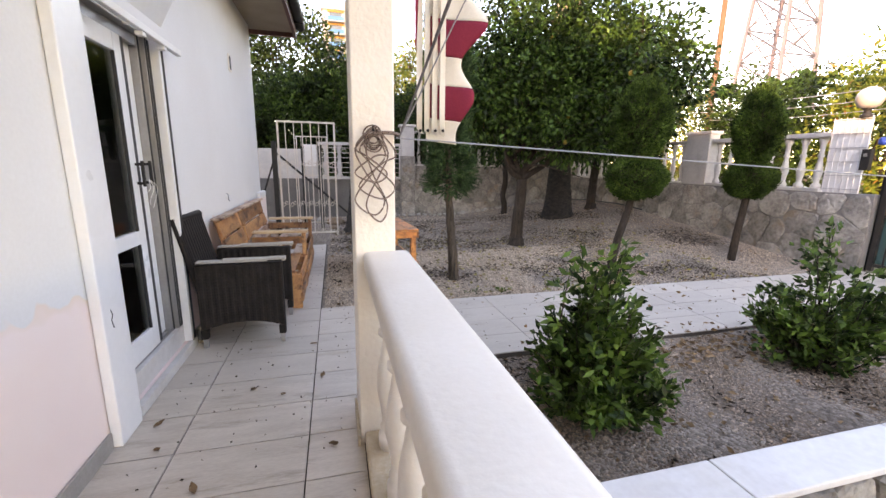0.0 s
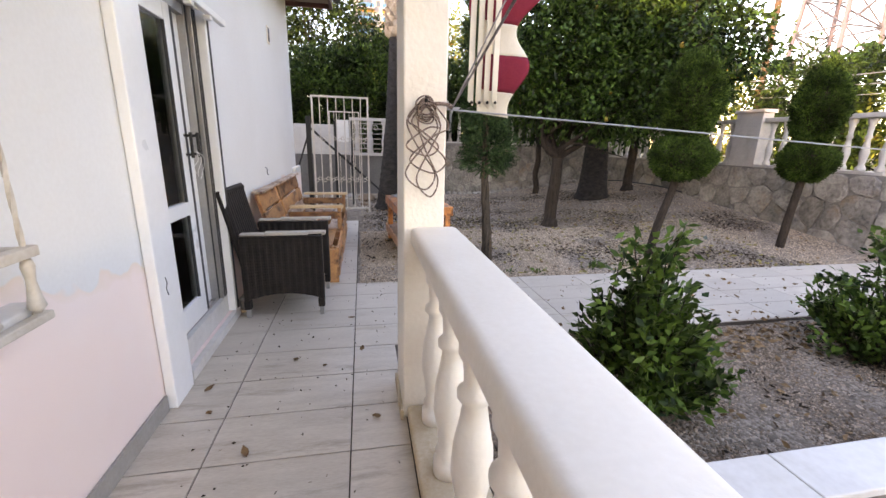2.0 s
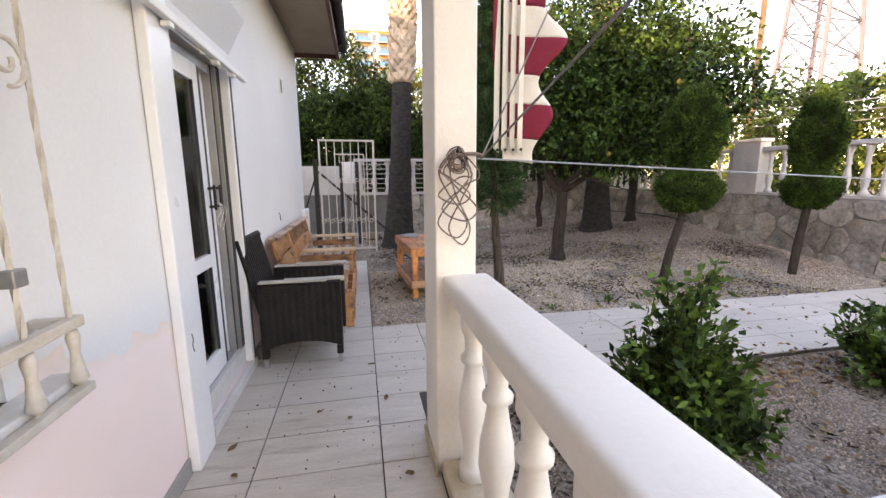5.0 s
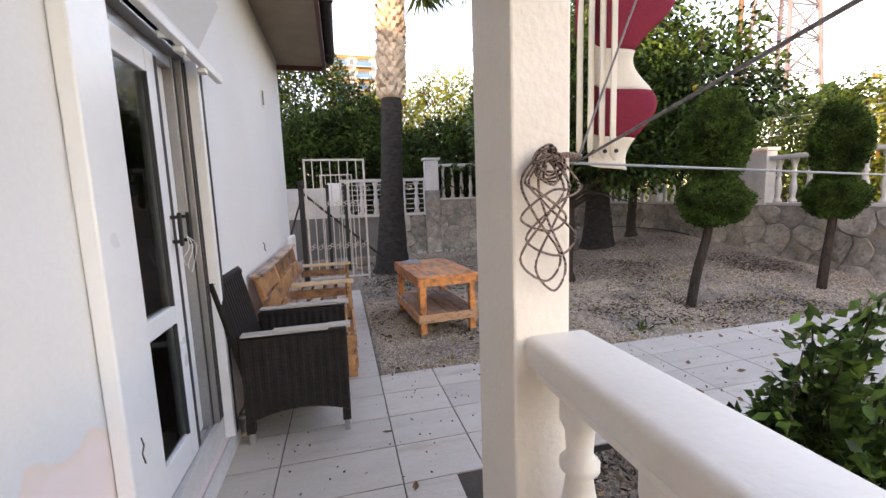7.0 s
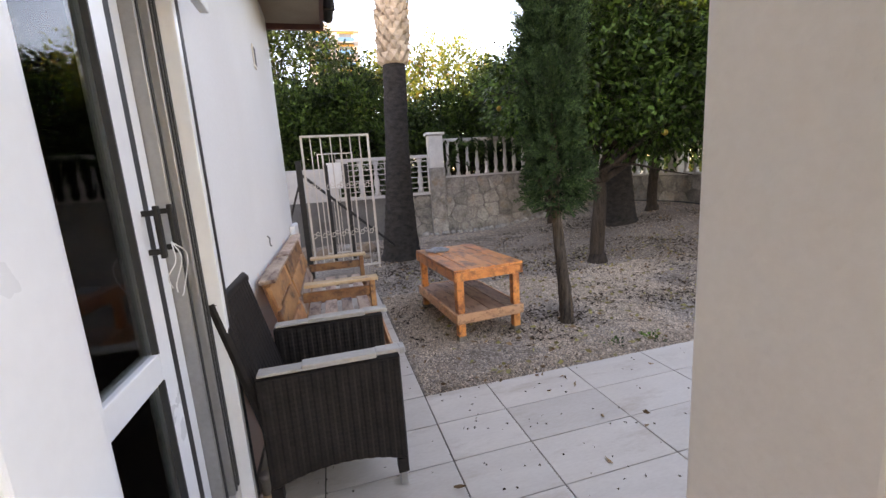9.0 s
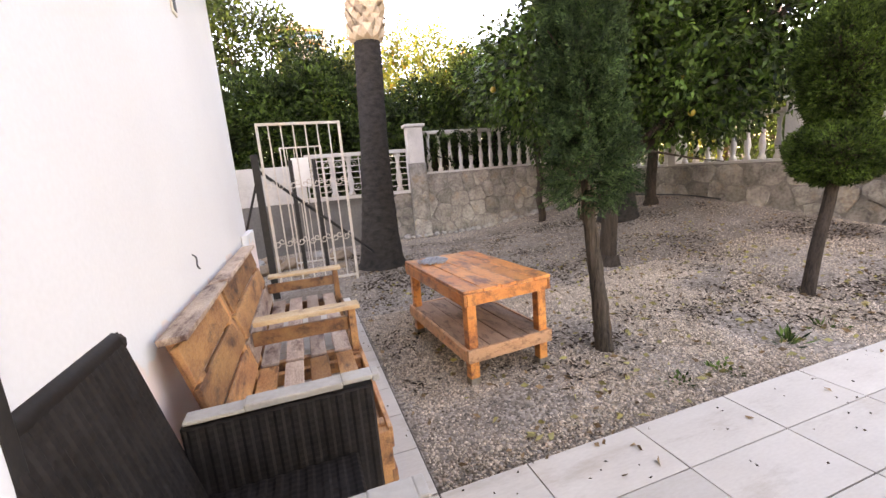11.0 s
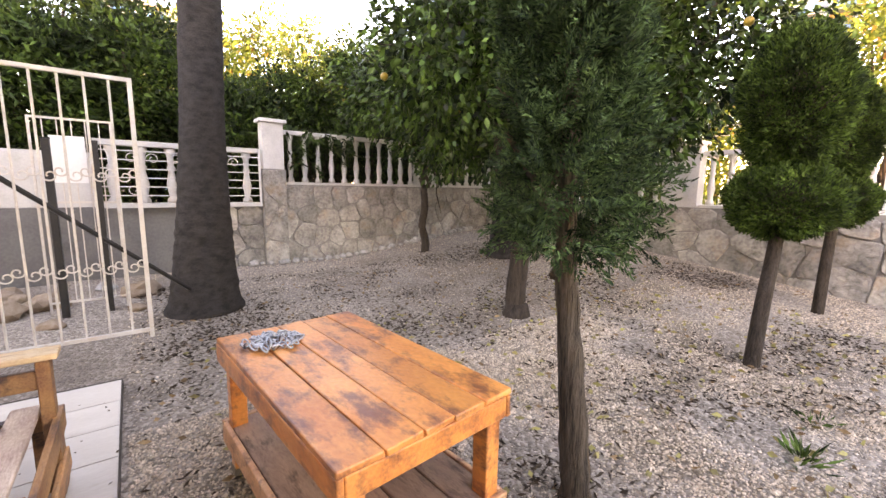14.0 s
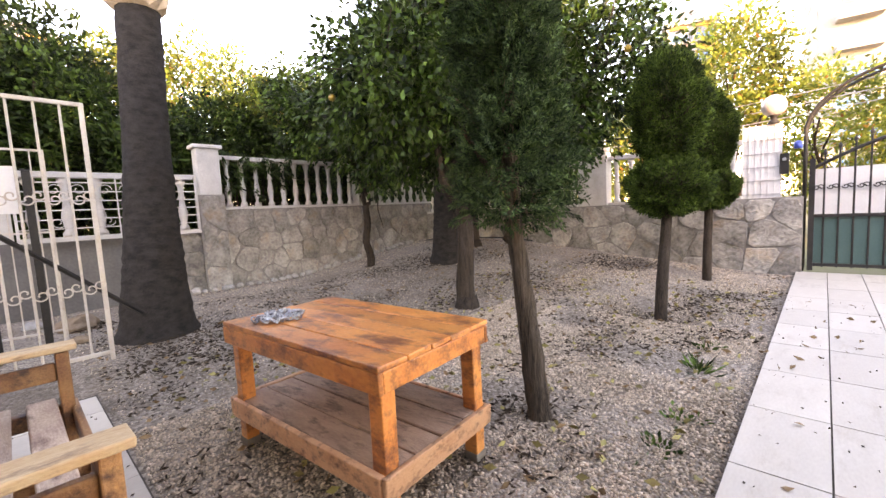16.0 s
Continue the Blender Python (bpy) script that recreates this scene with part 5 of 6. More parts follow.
def build_banana(seed, at, h, n):
    """A banana plant: a soft stem and large arching blades with a midrib."""
    rng = np.random.default_rng(seed)
    t = thing("banana_plant", at, "banana plant with large pale green leaves beyond the wall", "plant", "banana plants beyond the wall")
    part("trunk", tube(bmesh.new(), [(0, 0, 0), (0.03, 0, h * 0.5), (0, 0, h)], [0.13, 0.11, 0.06], 9), M_PALM, t, "", True)
    for k in range(n):
        a = k * 2.4 + rng.uniform(-0.4, 0.4)
        L, W, up = rng.uniform(1.3, 1.9), rng.uniform(0.20, 0.30), rng.uniform(0.6, 1.3)
        d, sd = Vector((math.cos(a), math.sin(a), 0)), Vector((-math.sin(a), math.cos(a), 0))
        bm = bmesh.new()
        rows = []
        for i in range(11):
            u = i / 10
            m = Vector((0, 0, h)) + d * L * u * 0.8 + Vector((0, 0, up * L * u - 0.9 * L * u * u))
            w = W * math.sin(math.pi * min(0.99, 0.06 + 0.92 * u)) ** 0.6
            rows.append([bm.verts.new(m + sd * w * v + Vector((0, 0, 0.35 * w * abs(v) + rng.normal(0, 0.015)))) for v in (-1, -0.5, 0, 0.5, 1)])
        for r0, r1 in zip(rows, rows[1:]):
            for j in range(4):
                bm.faces.new((r0[j], r0[j + 1], r1[j + 1], r1[j]))
        part("blade", bm, M_BANANA, t, "", True)


for i, (x, y, h) in enumerate(((18.2, 16.6, 4.6), (18.6, 14.2, 4.4), (18.0, 12.6, 4.3), (18.8, 11.6, 4.0), (17.6, 10.0, 3.9))):
    build_banana(180 + i, (x, y, -0.08), h, 8)


# ---- furniture ----
def build_chair():
    c = thing("wicker_armchair", (-0.70, 3.52, 0.0), "dark brown wicker armchair with pale arm slats", "chair")
    # local: x towards the yard is +, back by the wall
    def weave(x0, y0, z0, x1, y1, z1, bm):
        """A panel of woven cane: one skin, pressed in and out in a basket pattern; thin along its shortest side."""
        size = (x1 - x0, y1 - y0, z1 - z0)
        thin = size.index(min(size))
        ua, va = [k for k in range(3) if k != thin]
        nu, nv = max(4, int(size[ua] / 0.008)), max(4, int(size[va] / 0.006))
        lo = (x0, y0, z0)
        skins = []
        for side in (0, 1):
            g = []
            for j in range(nv + 1):
                row = []
                for i in range(nu + 1):
                    p = [0, 0, 0]
                    p[ua], p[va] = lo[ua] + size[ua] * i / nu, lo[va] + size[va] * j / nv
                    h = 0.003 * math.sin(math.pi * (j + 0.5) / 2) * (1 if (i // 3 + j // 2) % 2 else -0.6)
                    rim = min(i, j, nu - i, nv - j)
                    h -= 0.006 if rim == 0 else 0.0
                    p[thin] = lo[thin] + (size[thin] + h if side else -h)
                    row.append(bm.verts.new(p))
                g.append(row)
            skins.append(g)
        A, B = skins
        for j in range(nv):
            for i in range(nu):
                bm.faces.new((A[j][i], A[j + 1][i], A[j + 1][i + 1], A[j][i + 1]))
                bm.faces.new((B[j][i], B[j][i + 1], B[j + 1][i + 1], B[j + 1][i]))
        for i in range(nu):
            bm.faces.new((A[0][i], A[0][i + 1], B[0][i + 1], B[0][i]))
            bm.faces.new((A[nv][i + 1], A[nv][i], B[nv][i], B[nv][i + 1]))
        for j in range(nv):
            bm.faces.new((A[j + 1][0], A[j][0], B[j][0], B[j + 1][0]))
            bm.faces.new((A[j][nu], A[j + 1][nu], B[j + 1][nu], B[j][nu]))
        return bm

    for y0 in (-0.32, 0.26):
        bm = weave(-0.28, y0, 0.14, 0.30, y0 + 0.06, 0.63, bmesh.new())
        for v in bm.verts:
            v.co.z += 0.05 * max(0, 1 - ((v.co.x - 0.01) / 0.27) ** 2) * max(0, 1 - (v.co.z - 0.14) / 0.3)
        part("side_panel", bm, M_WICKER, c)
        pts = [(-0.27, y0 + 0.03, 0.655), (-0.1, y0 + 0.03, 0.655), (0.2, y0 + 0.03, 0.665), (0.30, y0 + 0.03, 0.668), (0.325, y0 + 0.03, 0.655)]
        ab = bmesh.new()
        for a, b in zip(pts, pts[1:]):
            box(ab, a[0], y0 - 0.004, min(a[2], b[2]) - 0.014, b[0] + 0.002, y0 + 0.064, max(a[2], b[2]), 0.005)
        part("arm_slat", ab, M_ARM, c, "pale grey wooden arm slat")
    bm = bmesh.new()
    weave(-0.05, -0.26, 0.0, 0.0, 0.26, 0.58, bm)
    lean = Matrix.Rotation(radians(-13), 4, "Y")
    bmesh.ops.transform(bm, matrix=Matrix.Translation((-0.235, 0, 0.375)) @ lean, verts=bm.verts)
    part("backrest", bm, M_WICKER, c)
    for sgn in (-1, 1):
        part("back_post", tube(bmesh.new(), [(-0.26, sgn * 0.27, 0.36), (-0.395, sgn * 0.27, 0.955)], 0.022, 8), M_WICKER, c)
    part("top_roll", tube(bmesh.new(), [(-0.388, -0.275, 0.925), (-0.392, -0.25, 0.938), (-0.392, 0.25, 0.938), (-0.388, 0.275, 0.925)], 0.032, 10), M_WICKER, c, "", True)
    part("seat", weave(-0.26, -0.258, 0.33, 0.222, 0.258, 0.40, bmesh.new()), M_WICKER, c)
    part("apron", weave(0.193, -0.258, 0.17, 0.219, 0.258, 0.329, bmesh.new()), M_WICKER, c)
    for x in (-0.26, 0.275):
        for y in (-0.29, 0.29):
            lg = bmesh.new()
            box(lg, x - 0.024, y - 0.028, 0.07, x + 0.024, y + 0.028, 0.14, 0.005)
            l = part("leg", lg, M_WICKER, c)
            part("foot", boxbm(x - 0.016, y - 0.016, 0.0, x + 0.016, y + 0.016, 0.069, 0.003), M_ALU, l, "metal foot")


build_chair()


def plank(name, parent, x0, y0, z0, x1, y1, z1, mat, turn=None):
    # each board keeps its own axes, so that the grain differs
    cx, cy, cz = (x0 + x1) / 2, (y0 + y1) / 2, (z0 + z1) / 2
    o = part(name, boxbm(x0 - cx, y0 - cy, z0 - cz, x1 - cx, y1 - cy, z1 - cz, 0.005, jitter=0.003), mat, parent)
    o.location = (cx, cy, cz)
    if turn:
        o.rotation_euler = turn
    return o


def pallet_seat(name, label, y0, y1, arms, back, group=""):
    s = thing(name, (-1.0, y0, 0.0), label, "bench", group)
    W = y1 - y0
    for x in (0.08, 0.62):
        for y in (0.03, W - 0.03):
            plank("leg", s, x - 0.045, y - 0.03, 0.0, x + 0.045, y + 0.03, 0.33, M_PALLET)
    for x in (0.035, 0.665):
        plank("side_board", s, x - 0.012, 0.0, 0.25, x + 0.012, W, 0.345, M_PALLET)
        plank("side_board", s, x - 0.012, 0.0, 0.07, x + 0.012, W, 0.155, M_PALLET)
    for y in (0.06, W / 2, W - 0.06):
        plank("bearer", s, 0.05, y - 0.02, 0.28, 0.65, y + 0.02, 0.346, M_PALLET)
    xs = [0.17, 0.30, 0.43, 0.565]
    for x in xs:
        w = random.uniform(0.045, 0.052)
        plank("seat_slat", s, x - w, 0.0, 0.348, x + w, W, 0.368, random.choice((M_GREYWOOD, M_GREYWOOD, M_PALLET)))
    # leaning back: boards on two uprights
    a = radians(-14)
    for y in (0.08, W - 0.08):
        plank("back_upright", s, 0.02, y - 0.035, 0.34, 0.065, y + 0.035, 0.86, M_PALLET, (0, a, 0))
    for k in range(3):
        z = 0.45 + 0.155 * k
        x = 0.105 - math.tan(radians(14)) * (z - 0.40)
        plank("back_board", s, x - 0.011, 0.0, z - 0.07, x + 0.011, W, z + 0.07, random.choice(back), (0, a, 0))
    plank("back_cap", s, -0.05, 0.0, 0.845, 0.045, W, 0.868, M_GREYWOOD, (0, radians(-6), 0))
    for y in arms:
        plank("arm_rest", s, 0.12, y - 0.055, 0.585, 0.69, y + 0.055, 0.61, M_PALE_WOOD)
        plank("arm_post", s, 0.62, y - 0.035, 0.0, 0.665, y + 0.035, 0.584, M_PALLET)
        plank("arm_board", s, 0.10, y - 0.012, 0.46, 0.62, y + 0.012, 0.54, M_PALLET)
    return s


pallet_seat("pallet_bench", "brown stained pallet wood bench without arms", 3.95, 4.74, (), (M_PALLET,))
pallet_seat("pallet_armchair", "weathered pallet wood armchair with broad arms", 4.78, 6.08, (0.06, 1.22), (M_GREYWOOD, M_PALLET))


def build_table():
    t = thing("garden_table", (0.318, 4.693, -0.03), "orange varnished pine garden table with a lower shelf", "table", rz=4.2)
    W, D, H = 0.60, 1.10, 0.63
    n = 5
    edges = [-0.024, 0.115, 0.245, 0.36, 0.49, W + 0.024]
    for i in range(n):
        a, b = edges[i], edges[i + 1]
        plank("top_board", t, a + 0.002, -0.014, H - 0.022, b - 0.002, D + 0.014, H, M_TABLE)
    for nm, b in (("apron", (0.0, -0.012, H - 0.10, W, 0.011, H - 0.024)), ("apron", (0.0, D - 0.011, H - 0.10, W, D + 0.012, H - 0.024)),
                  ("apron", (-0.022, -0.012, H - 0.10, -0.001, D + 0.012, H - 0.024)), ("apron", (W + 0.001, -0.012, H - 0.10, W + 0.022, D + 0.012, H - 0.024))):
        plank(nm, t, *b, M_TABLE)
    for x in (0.035, W - 0.035):
        for y in (0.045, D - 0.045):
            l = plank("leg", t, x - 0.033, y - 0.033, 0.0, x + 0.033, y + 0.033, H - 0.024, M_TABLE)
            part("worn_foot", boxbm(-0.036, -0.036, -(H - 0.024) / 2, 0.036, 0.036, -(H - 0.024) / 2 + 0.04, 0.004), M_FOOT, l, "grey worn foot of the leg")
    for nm, b in (("shelf_apron", (-0.02, -0.014, 0.16, W + 0.02, 0.009, 0.245)), ("shelf_apron", (-0.02, D - 0.009, 0.16, W + 0.02, D + 0.014, 0.245)),
                  ("shelf_apron", (-0.024, 0.012, 0.16, -0.002, D - 0.012, 0.245)), ("shelf_apron", (W + 0.002, 0.012, 0.16, W + 0.024, D - 0.012, 0.245))):
        plank(nm, t, *b, M_TABLE_WORN)
    for i in range(4):
        a, b = W * i / 4, W * (i + 1) / 4
        plank("shelf_board", t, a + 0.004, 0.015, 0.222, b - 0.004, D - 0.015, 0.241, M_SHELF)
    # coiled chain on the far corner
    c = thing("chain", (0.40, 5.58, 0.602), "small heap of steel chain on the table", "chain")
    rng = np.random.default_rng(5)
    for k in range(70):
        bm = bmesh.new()
        pts = [(0.020 * math.cos(u), 0.011 * math.sin(u), 0) for u in np.linspace(0, 2 * math.pi, 9)]
        tube(bm, pts, 0.0038, 5, False)
        r, a = 0.125 * math.sqrt(rng.uniform()), rng.uniform(0, 6.28)
        m = pose(r * math.cos(a), 0.75 * r * math.sin(a), 0.012 + 0.035 * rng.uniform() * (1 - r / 0.14), rng.uniform(-50, 50), rng.uniform(-50, 50), rng.uniform(0, 360))
        bmesh.ops.transform(bm, matrix=m, verts=bm.verts)
        part("link", bm, M_CHAIN, c, "", True)
    return t


build_table()


# ---- rope, wires, striped blind ----
def build_ropes():
    r = thing("rope_coil", (0.165, 1.86, 1.475), "brown and white braided rope coiled on a hook", "rope")
    part("hook", tube(bmesh.new(), [(0, 0.03, 0.0), (0, -0.03, 0.0), (0, -0.045, 0.03)], 0.006, 6), M_DARK, r)
    rng = np.random.default_rng(9)
    loops = ((0.062, 0.34, -0.012), (0.075, 0.27, 0.02), (0.045, 0.37, 0.015), (0.066, 0.20, -0.005))
    for i, (w, h, dx) in enumerate(loops):
        bm = bmesh.new()
        pts = [(dx, -0.012 - 0.006 * i, 0.02), (dx - w, -0.016 - 0.006 * i, -0.06), (dx - w * 0.4, -0.02 - 0.004 * i, -h * 0.45), (dx + w * 0.9, -0.014 - 0.004 * i, -h * 0.8), (dx + w * 0.2, -0.014, -h), (dx - w * 1.1, -0.018, -h * 0.8), (dx + w * 0.2, -0.026, -h * 0.45), (dx + w, -0.022 - 0.004 * i, -0.08), (dx, -0.014 - 0.006 * i, 0.02)]
        tube(bm, curve_pts(pts, 7), 0.0036, 7)
        part("loop", bm, M_ROPE, r, "", True)
    bm = bmesh.new()
    pts = [((0.032 + 0.01 * math.sin(u * 0.7)) * math.cos(u), -0.028 - 0.0032 * u / 6.28 + 0.018 * math.sin(u * 2.3), 0.034 * math.sin(u) - 0.0085 * u / 6.28) for u in np.linspace(0, 34, 100)]
    tube(bm, pts, 0.0036, 6)
    part("knot", bm, M_ROPE, r, "", True)
    bm = bmesh.new()
    tube(bm, curve_pts([(0.0, -0.03, 0.0), (0.06, -0.035, 0.005), (0.11, 0.0, 0.0), (0.12, 0.08, 0.0)], 6), 0.008, 7)
    part("tied_end", bm, M_ROPE, r, "", True)
    k = Vector((0.28, 1.88, 1.465))
    a = thing("blind_cord", tuple(k), "grey cord tied from the rope to the striped blind", "cord")
    part("cord", tube(bmesh.new(), [(0, 0, 0), (0.38, 0.14, 0.72), (0.55, 0.2, 1.30)], 0.0035, 6), M_CORD, a)
    b = thing("porch_cord", tuple(k), "dark cord stretched along the porch to the roof", "cord")
    part("cord", tube(bmesh.new(), [(0, 0, 0), (-0.08, -1.6, 0.325), (-0.22, -4.6, 0.92), (-0.22, -4.62, 1.3)], 0.0038, 6), M_CORD, b)
    w = thing("clothes_wire", tuple(k), "taut grey wire stretched from the pillar over the bed", "wire")
    part("strand", tube(bmesh.new(), [(-0.01, 0.03, 0.0), (3.0, 0.05, -0.14), (6.7, 0.1, -0.28)], 0.004, 6), M_WIRE, w)


build_ropes()


def build_blind():
    s = thing("striped_blind", (0.44, 2.06, 1.47), "burgundy and cream striped canvas blind hanging gathered", "blind")
    bands = [(0.0, 0.105, M_CANVAS), (0.105, 0.26, M_BURGUNDY), (0.26, 0.395, M_CANVAS), (0.395, 0.55, M_BURGUNDY), (0.55, 0.69, M_CANVAS), (0.69, 0.84, M_BURGUNDY), (0.84, 1.12, M_CANVAS)]
    edge = lambda z: 0.165 + 0.055 * math.sin((z - 0.13) * 2 * math.pi / 0.33) * (0.35 + z) + 0.12 * z

    def sheet(z0, z1, mat, x0f, x1f, yf, nm):
        bm = bmesh.new()
        nx, nz = 14, 10
        g = []
        for j in range(nz + 1):
            z = z0 + (z1 - z0) * j / nz
            row = []
            for i in range(nx + 1):
                u = i / nx
                x = x0f(z) + (x1f(z) - x0f(z)) * u
                row.append(bm.verts.new((x, yf(u, z), z - 0.02 * u)))
            g.append(row)
        for j in range(nz):
            for i in range(nx):
                bm.faces.new((g[j][i], g[j][i + 1], g[j + 1][i + 1], g[j + 1][i]))
        o = part(nm, bm, mat, s, "", True)
        so = o.modifiers.new("thickness", "SOLIDIFY")
        so.thickness = 0.004

    for z0, z1, m in bands:
        sheet(z0, z1, m, lambda z: 0.0, edge, lambda u, z: 0.02 * math.sin(u * 5) + 0.03 * u * math.sin(z * 19 + 1), "stripe")
    for k in range(4):
        x = 0.07 - 0.034 * k
        sheet(0.03 + 0.006 * k, 1.12, M_CANVAS, lambda z, x=x: x - 0.014, lambda z, x=x: x + 0.014, lambda u, z, k=k: -0.035 + 0.012 * k + 0.012 * u, "fold")
        gb = bmesh.new()
        bmesh.ops.create_icosphere(gb, subdivisions=1, radius=0.008)
        bmesh.ops.translate(gb, verts=gb.verts, vec=(x, -0.045 + 0.012 * k, 0.04))
        part("eyelet", gb, M_DARK, s)
    sheet(0.42, 1.1, M_BURGUNDY, lambda z: -0.055, lambda z: -0.05 + 0.05 * (z - 0.42), lambda u, z: 0.0, "fold")


build_blind()


# ---- far buildings, pylon ----
def tower(name, at, w, d, floors, label, rz=0.0, ochre=True):
    b = thing(name, at, label, "building", "", "", rz)
    H = 3.1 * floors
    part("wall", boxbm(-w / 2, 0, 0, w / 2, d, H), M_FACADE, b)
    part("roof", boxbm(-w / 2 - 0.3, -0.5, H, w / 2 + 0.3, d + 0.3, H + 0.6), M_FACADE, b)
    part("stair_head", boxbm(-w / 6, d * 0.3, H + 0.6, w / 6, d * 0.7, H + 3.2), M_FACADE, b)
    for f in range(floors):
        z = 3.1 * f
        for sx in (-1, 1):
            xc = sx * w * 0.24
            bal = part("balcony", boxbm(xc - w * 0.16, -1.5, z, xc + w * 0.16, -0.01, z + 0.25), M_FACADE, b)
            part("balcony_glass", boxbm(xc - w * 0.16, -1.5, z + 0.26, xc + w * 0.16, -1.44, z + 1.25), M_BLUEGLASS, bal)
            win = part("window", boxbm(xc - w * 0.12, -0.06, z + 0.3, xc + w * 0.12, -0.02, z + 2.5), M_DARKGLASS, b)
            if ochre:
                part("ochre_band", boxbm(xc - w * 0.16, -0.3, z + 2.55, xc + w * 0.16, -0.07, z + 3.0), M_YELLOW, b)
        part("window", boxbm(-w * 0.04, -0.06, z + 0.9, w * 0.04, -0.01, z + 2.3), M_DARKGLASS, b)
        for y in (d * 0.3, d * 0.7):
            part("window", boxbm(w / 2 + 0.01, y - 0.9, z + 0.9, w / 2 + 0.05, y + 0.9, z + 2.3), M_DARKGLASS, b)
            part("window", boxbm(-w / 2 - 0.05, y - 0.9, z + 0.9, -w / 2 - 0.01, y + 0.9, z + 2.3), M_DARKGLASS, b)


tower("apartment_building", (5.0, 120, -0.1), 13.0, 12, 13, "white apartment tower with blue glass balconies, far off")
tower("apartment_building", (75, 19.5, -0.1), 7.0, 9, 9, "pale apartment block with ochre bands, far off", -70)
tower("apartment_building", (62, -1.0, -0.1), 11.0, 10, 12, "white apartment tower in bright haze, far off", -80, False)


def build_pylon():
    p = thing("lattice_pylon", (40, 31.5, -0.1), "pale red and white lattice power pylon", "pylon")
    H, b, t = 34, 5.2, 1.6
    def half(z):
        return (b + (t - b) * z / H) / 2
    levels = np.linspace(0, H, 13)
    for sx in (-1, 1):
        for sy in (-1, 1):
            part("leg", tube(bmesh.new(), [(sx * half(0), sy * half(0), 0), (sx * half(H), sy * half(H), H)], 0.2, 5), M_PYRED, p)
    for z0, z1 in zip(levels, levels[1:]):
        h0, h1 = half(z0), half(z1)
        for ax in (0, 1):
            for s in (-1, 1):
                for d in (-1, 1):
                    a, e = (d * h0, s * h0), (-d * h1, s * h1)
                    if ax:
                        a, e = a[::-1], e[::-1]
                    part("brace", tube(bmesh.new(), [(*a, z0), (*e, z1)], 0.085, 4), M_PYLON, p)
                a, e = (-h1, s * h1), (h1, s * h1)
                if ax:
                    a, e = a[::-1], e[::-1]
                part("brace", tube(bmesh.new(), [(*a, z1), (*e, z1)], 0.085, 4), M_PYLON, p)
    for z in (22, 27, 32):
        bm = bmesh.new()
        tube(bm, [(0, -6, z), (0, 6, z)], 0.1, 4)
        tube(bm, [(0, -6, z), (0, 0, z + 1.6), (0, 6, z)], 0.06, 4)
        part("cross_arm", bm, M_PYLON, p)
    q = thing("utility_pole", (14, 13.3, -0.1), "tall pale brown wooden utility pole", "pole")
    part("pole", tube(bmesh.new(), [(0, 0, 0), (0, 0, 11)], [0.115, 0.085], 10), M_POLE, q, "", True)
    part("cross_arm", boxbm(-0.9, -0.05, 10.2, 0.9, 0.05, 10.32), M_POLE, q)
    for k, z in enumerate((3.1, 3.35, 3.6)):
        c = thing("overhead_cable", (12, 14.0, z), "thin cable running along the street", "cable", "street cables")
        pts = [(0.0, 0, 0), (0.5, -6, -0.35), (1, -14, 0.1)]
        part("strand", tube(bmesh.new(), curve_pts(pts, 8), 0.012, 5), M_WIRE, c)
    c = thing("power_line", (40, 37, 27), "power line hanging from the pylon", "cable")
    part("strand", tube(bmesh.new(), curve_pts([(0, 0, 0), (-2, -30, -2.5), (-4, -70, 2)], 8), 0.03, 5), M_WIRE, c)


build_pylon()


# ---- loose small things ----
def scatter_pebbles(areas, seed, mat, label):
    rng = np.random.default_rng(seed)
    P = np.concatenate([np.stack([rng.uniform(x0, x1, n), rng.uniform(y0, y1, n)], 1) for x0, x1, y0, y1, n in areas])
    bare = np.array([noise.noise((x * 0.75, y * 0.9, 3.1)) + 0.6 * noise.noise((x * 2.3, y * 2.3, 7.7)) for x, y in P])
    P = P[bare < rng.uniform(0.05, 0.75, len(P))]
    n = len(P)
    z = ground_z(P[:, 0], P[:, 1]) - 0.012
    s = 0.0066 * rng.lognormal(0, 0.34, (n, 1))
    base = np.array([(1, 0, 0), (0, 1, 0), (-1, 0, 0), (0, -1, 0), (0, 0, 0.75), (0, 0, -0.5)], float)
    v = base[None] * rng.uniform(0.7, 1.3, (n, 6, 1)) * s[:, None]
    a = rng.uniform(0, 6.28, n)
    ca, sa = np.cos(a)[:, None], np.sin(a)[:, None]
    v = np.stack([v[..., 0] * ca - v[..., 1] * sa * 0.75, v[..., 0] * sa + v[..., 1] * ca * 0.75, v[..., 2]], -1)
    v += np.stack([P[:, 0], P[:, 1], z + 0.004], 1)[:, None]
    f = np.array([(0, 1, 4), (1, 2, 4), (2, 3, 4), (3, 0, 4), (1, 0, 5), (2, 1, 5), (3, 2, 5), (0, 3, 5)])
    F = (np.arange(n)[:, None, None] * 6 + f).reshape(-1, 3)
    o = raw("gravel", v.reshape(-1, 3), F, mat)
    tagged(o, label, "gravel", "", "stuff")


scatter_pebbles(((-0.14, 3.6, 3.94, 6.4, 72000), (3.6, 6.8, 3.94, 6.4, 22000), (-0.14, 6.8, 6.4, 11.0, 20000)), 61, M_PEBBLE, "loose grey and beige gravel pebbles on the yard")
scatter_pebbles(((0.45, 4.5, 1.19, 2.63, 36000),), 64, M_PEBBLE_BED, "brown gravel pebbles in the shrub bed")


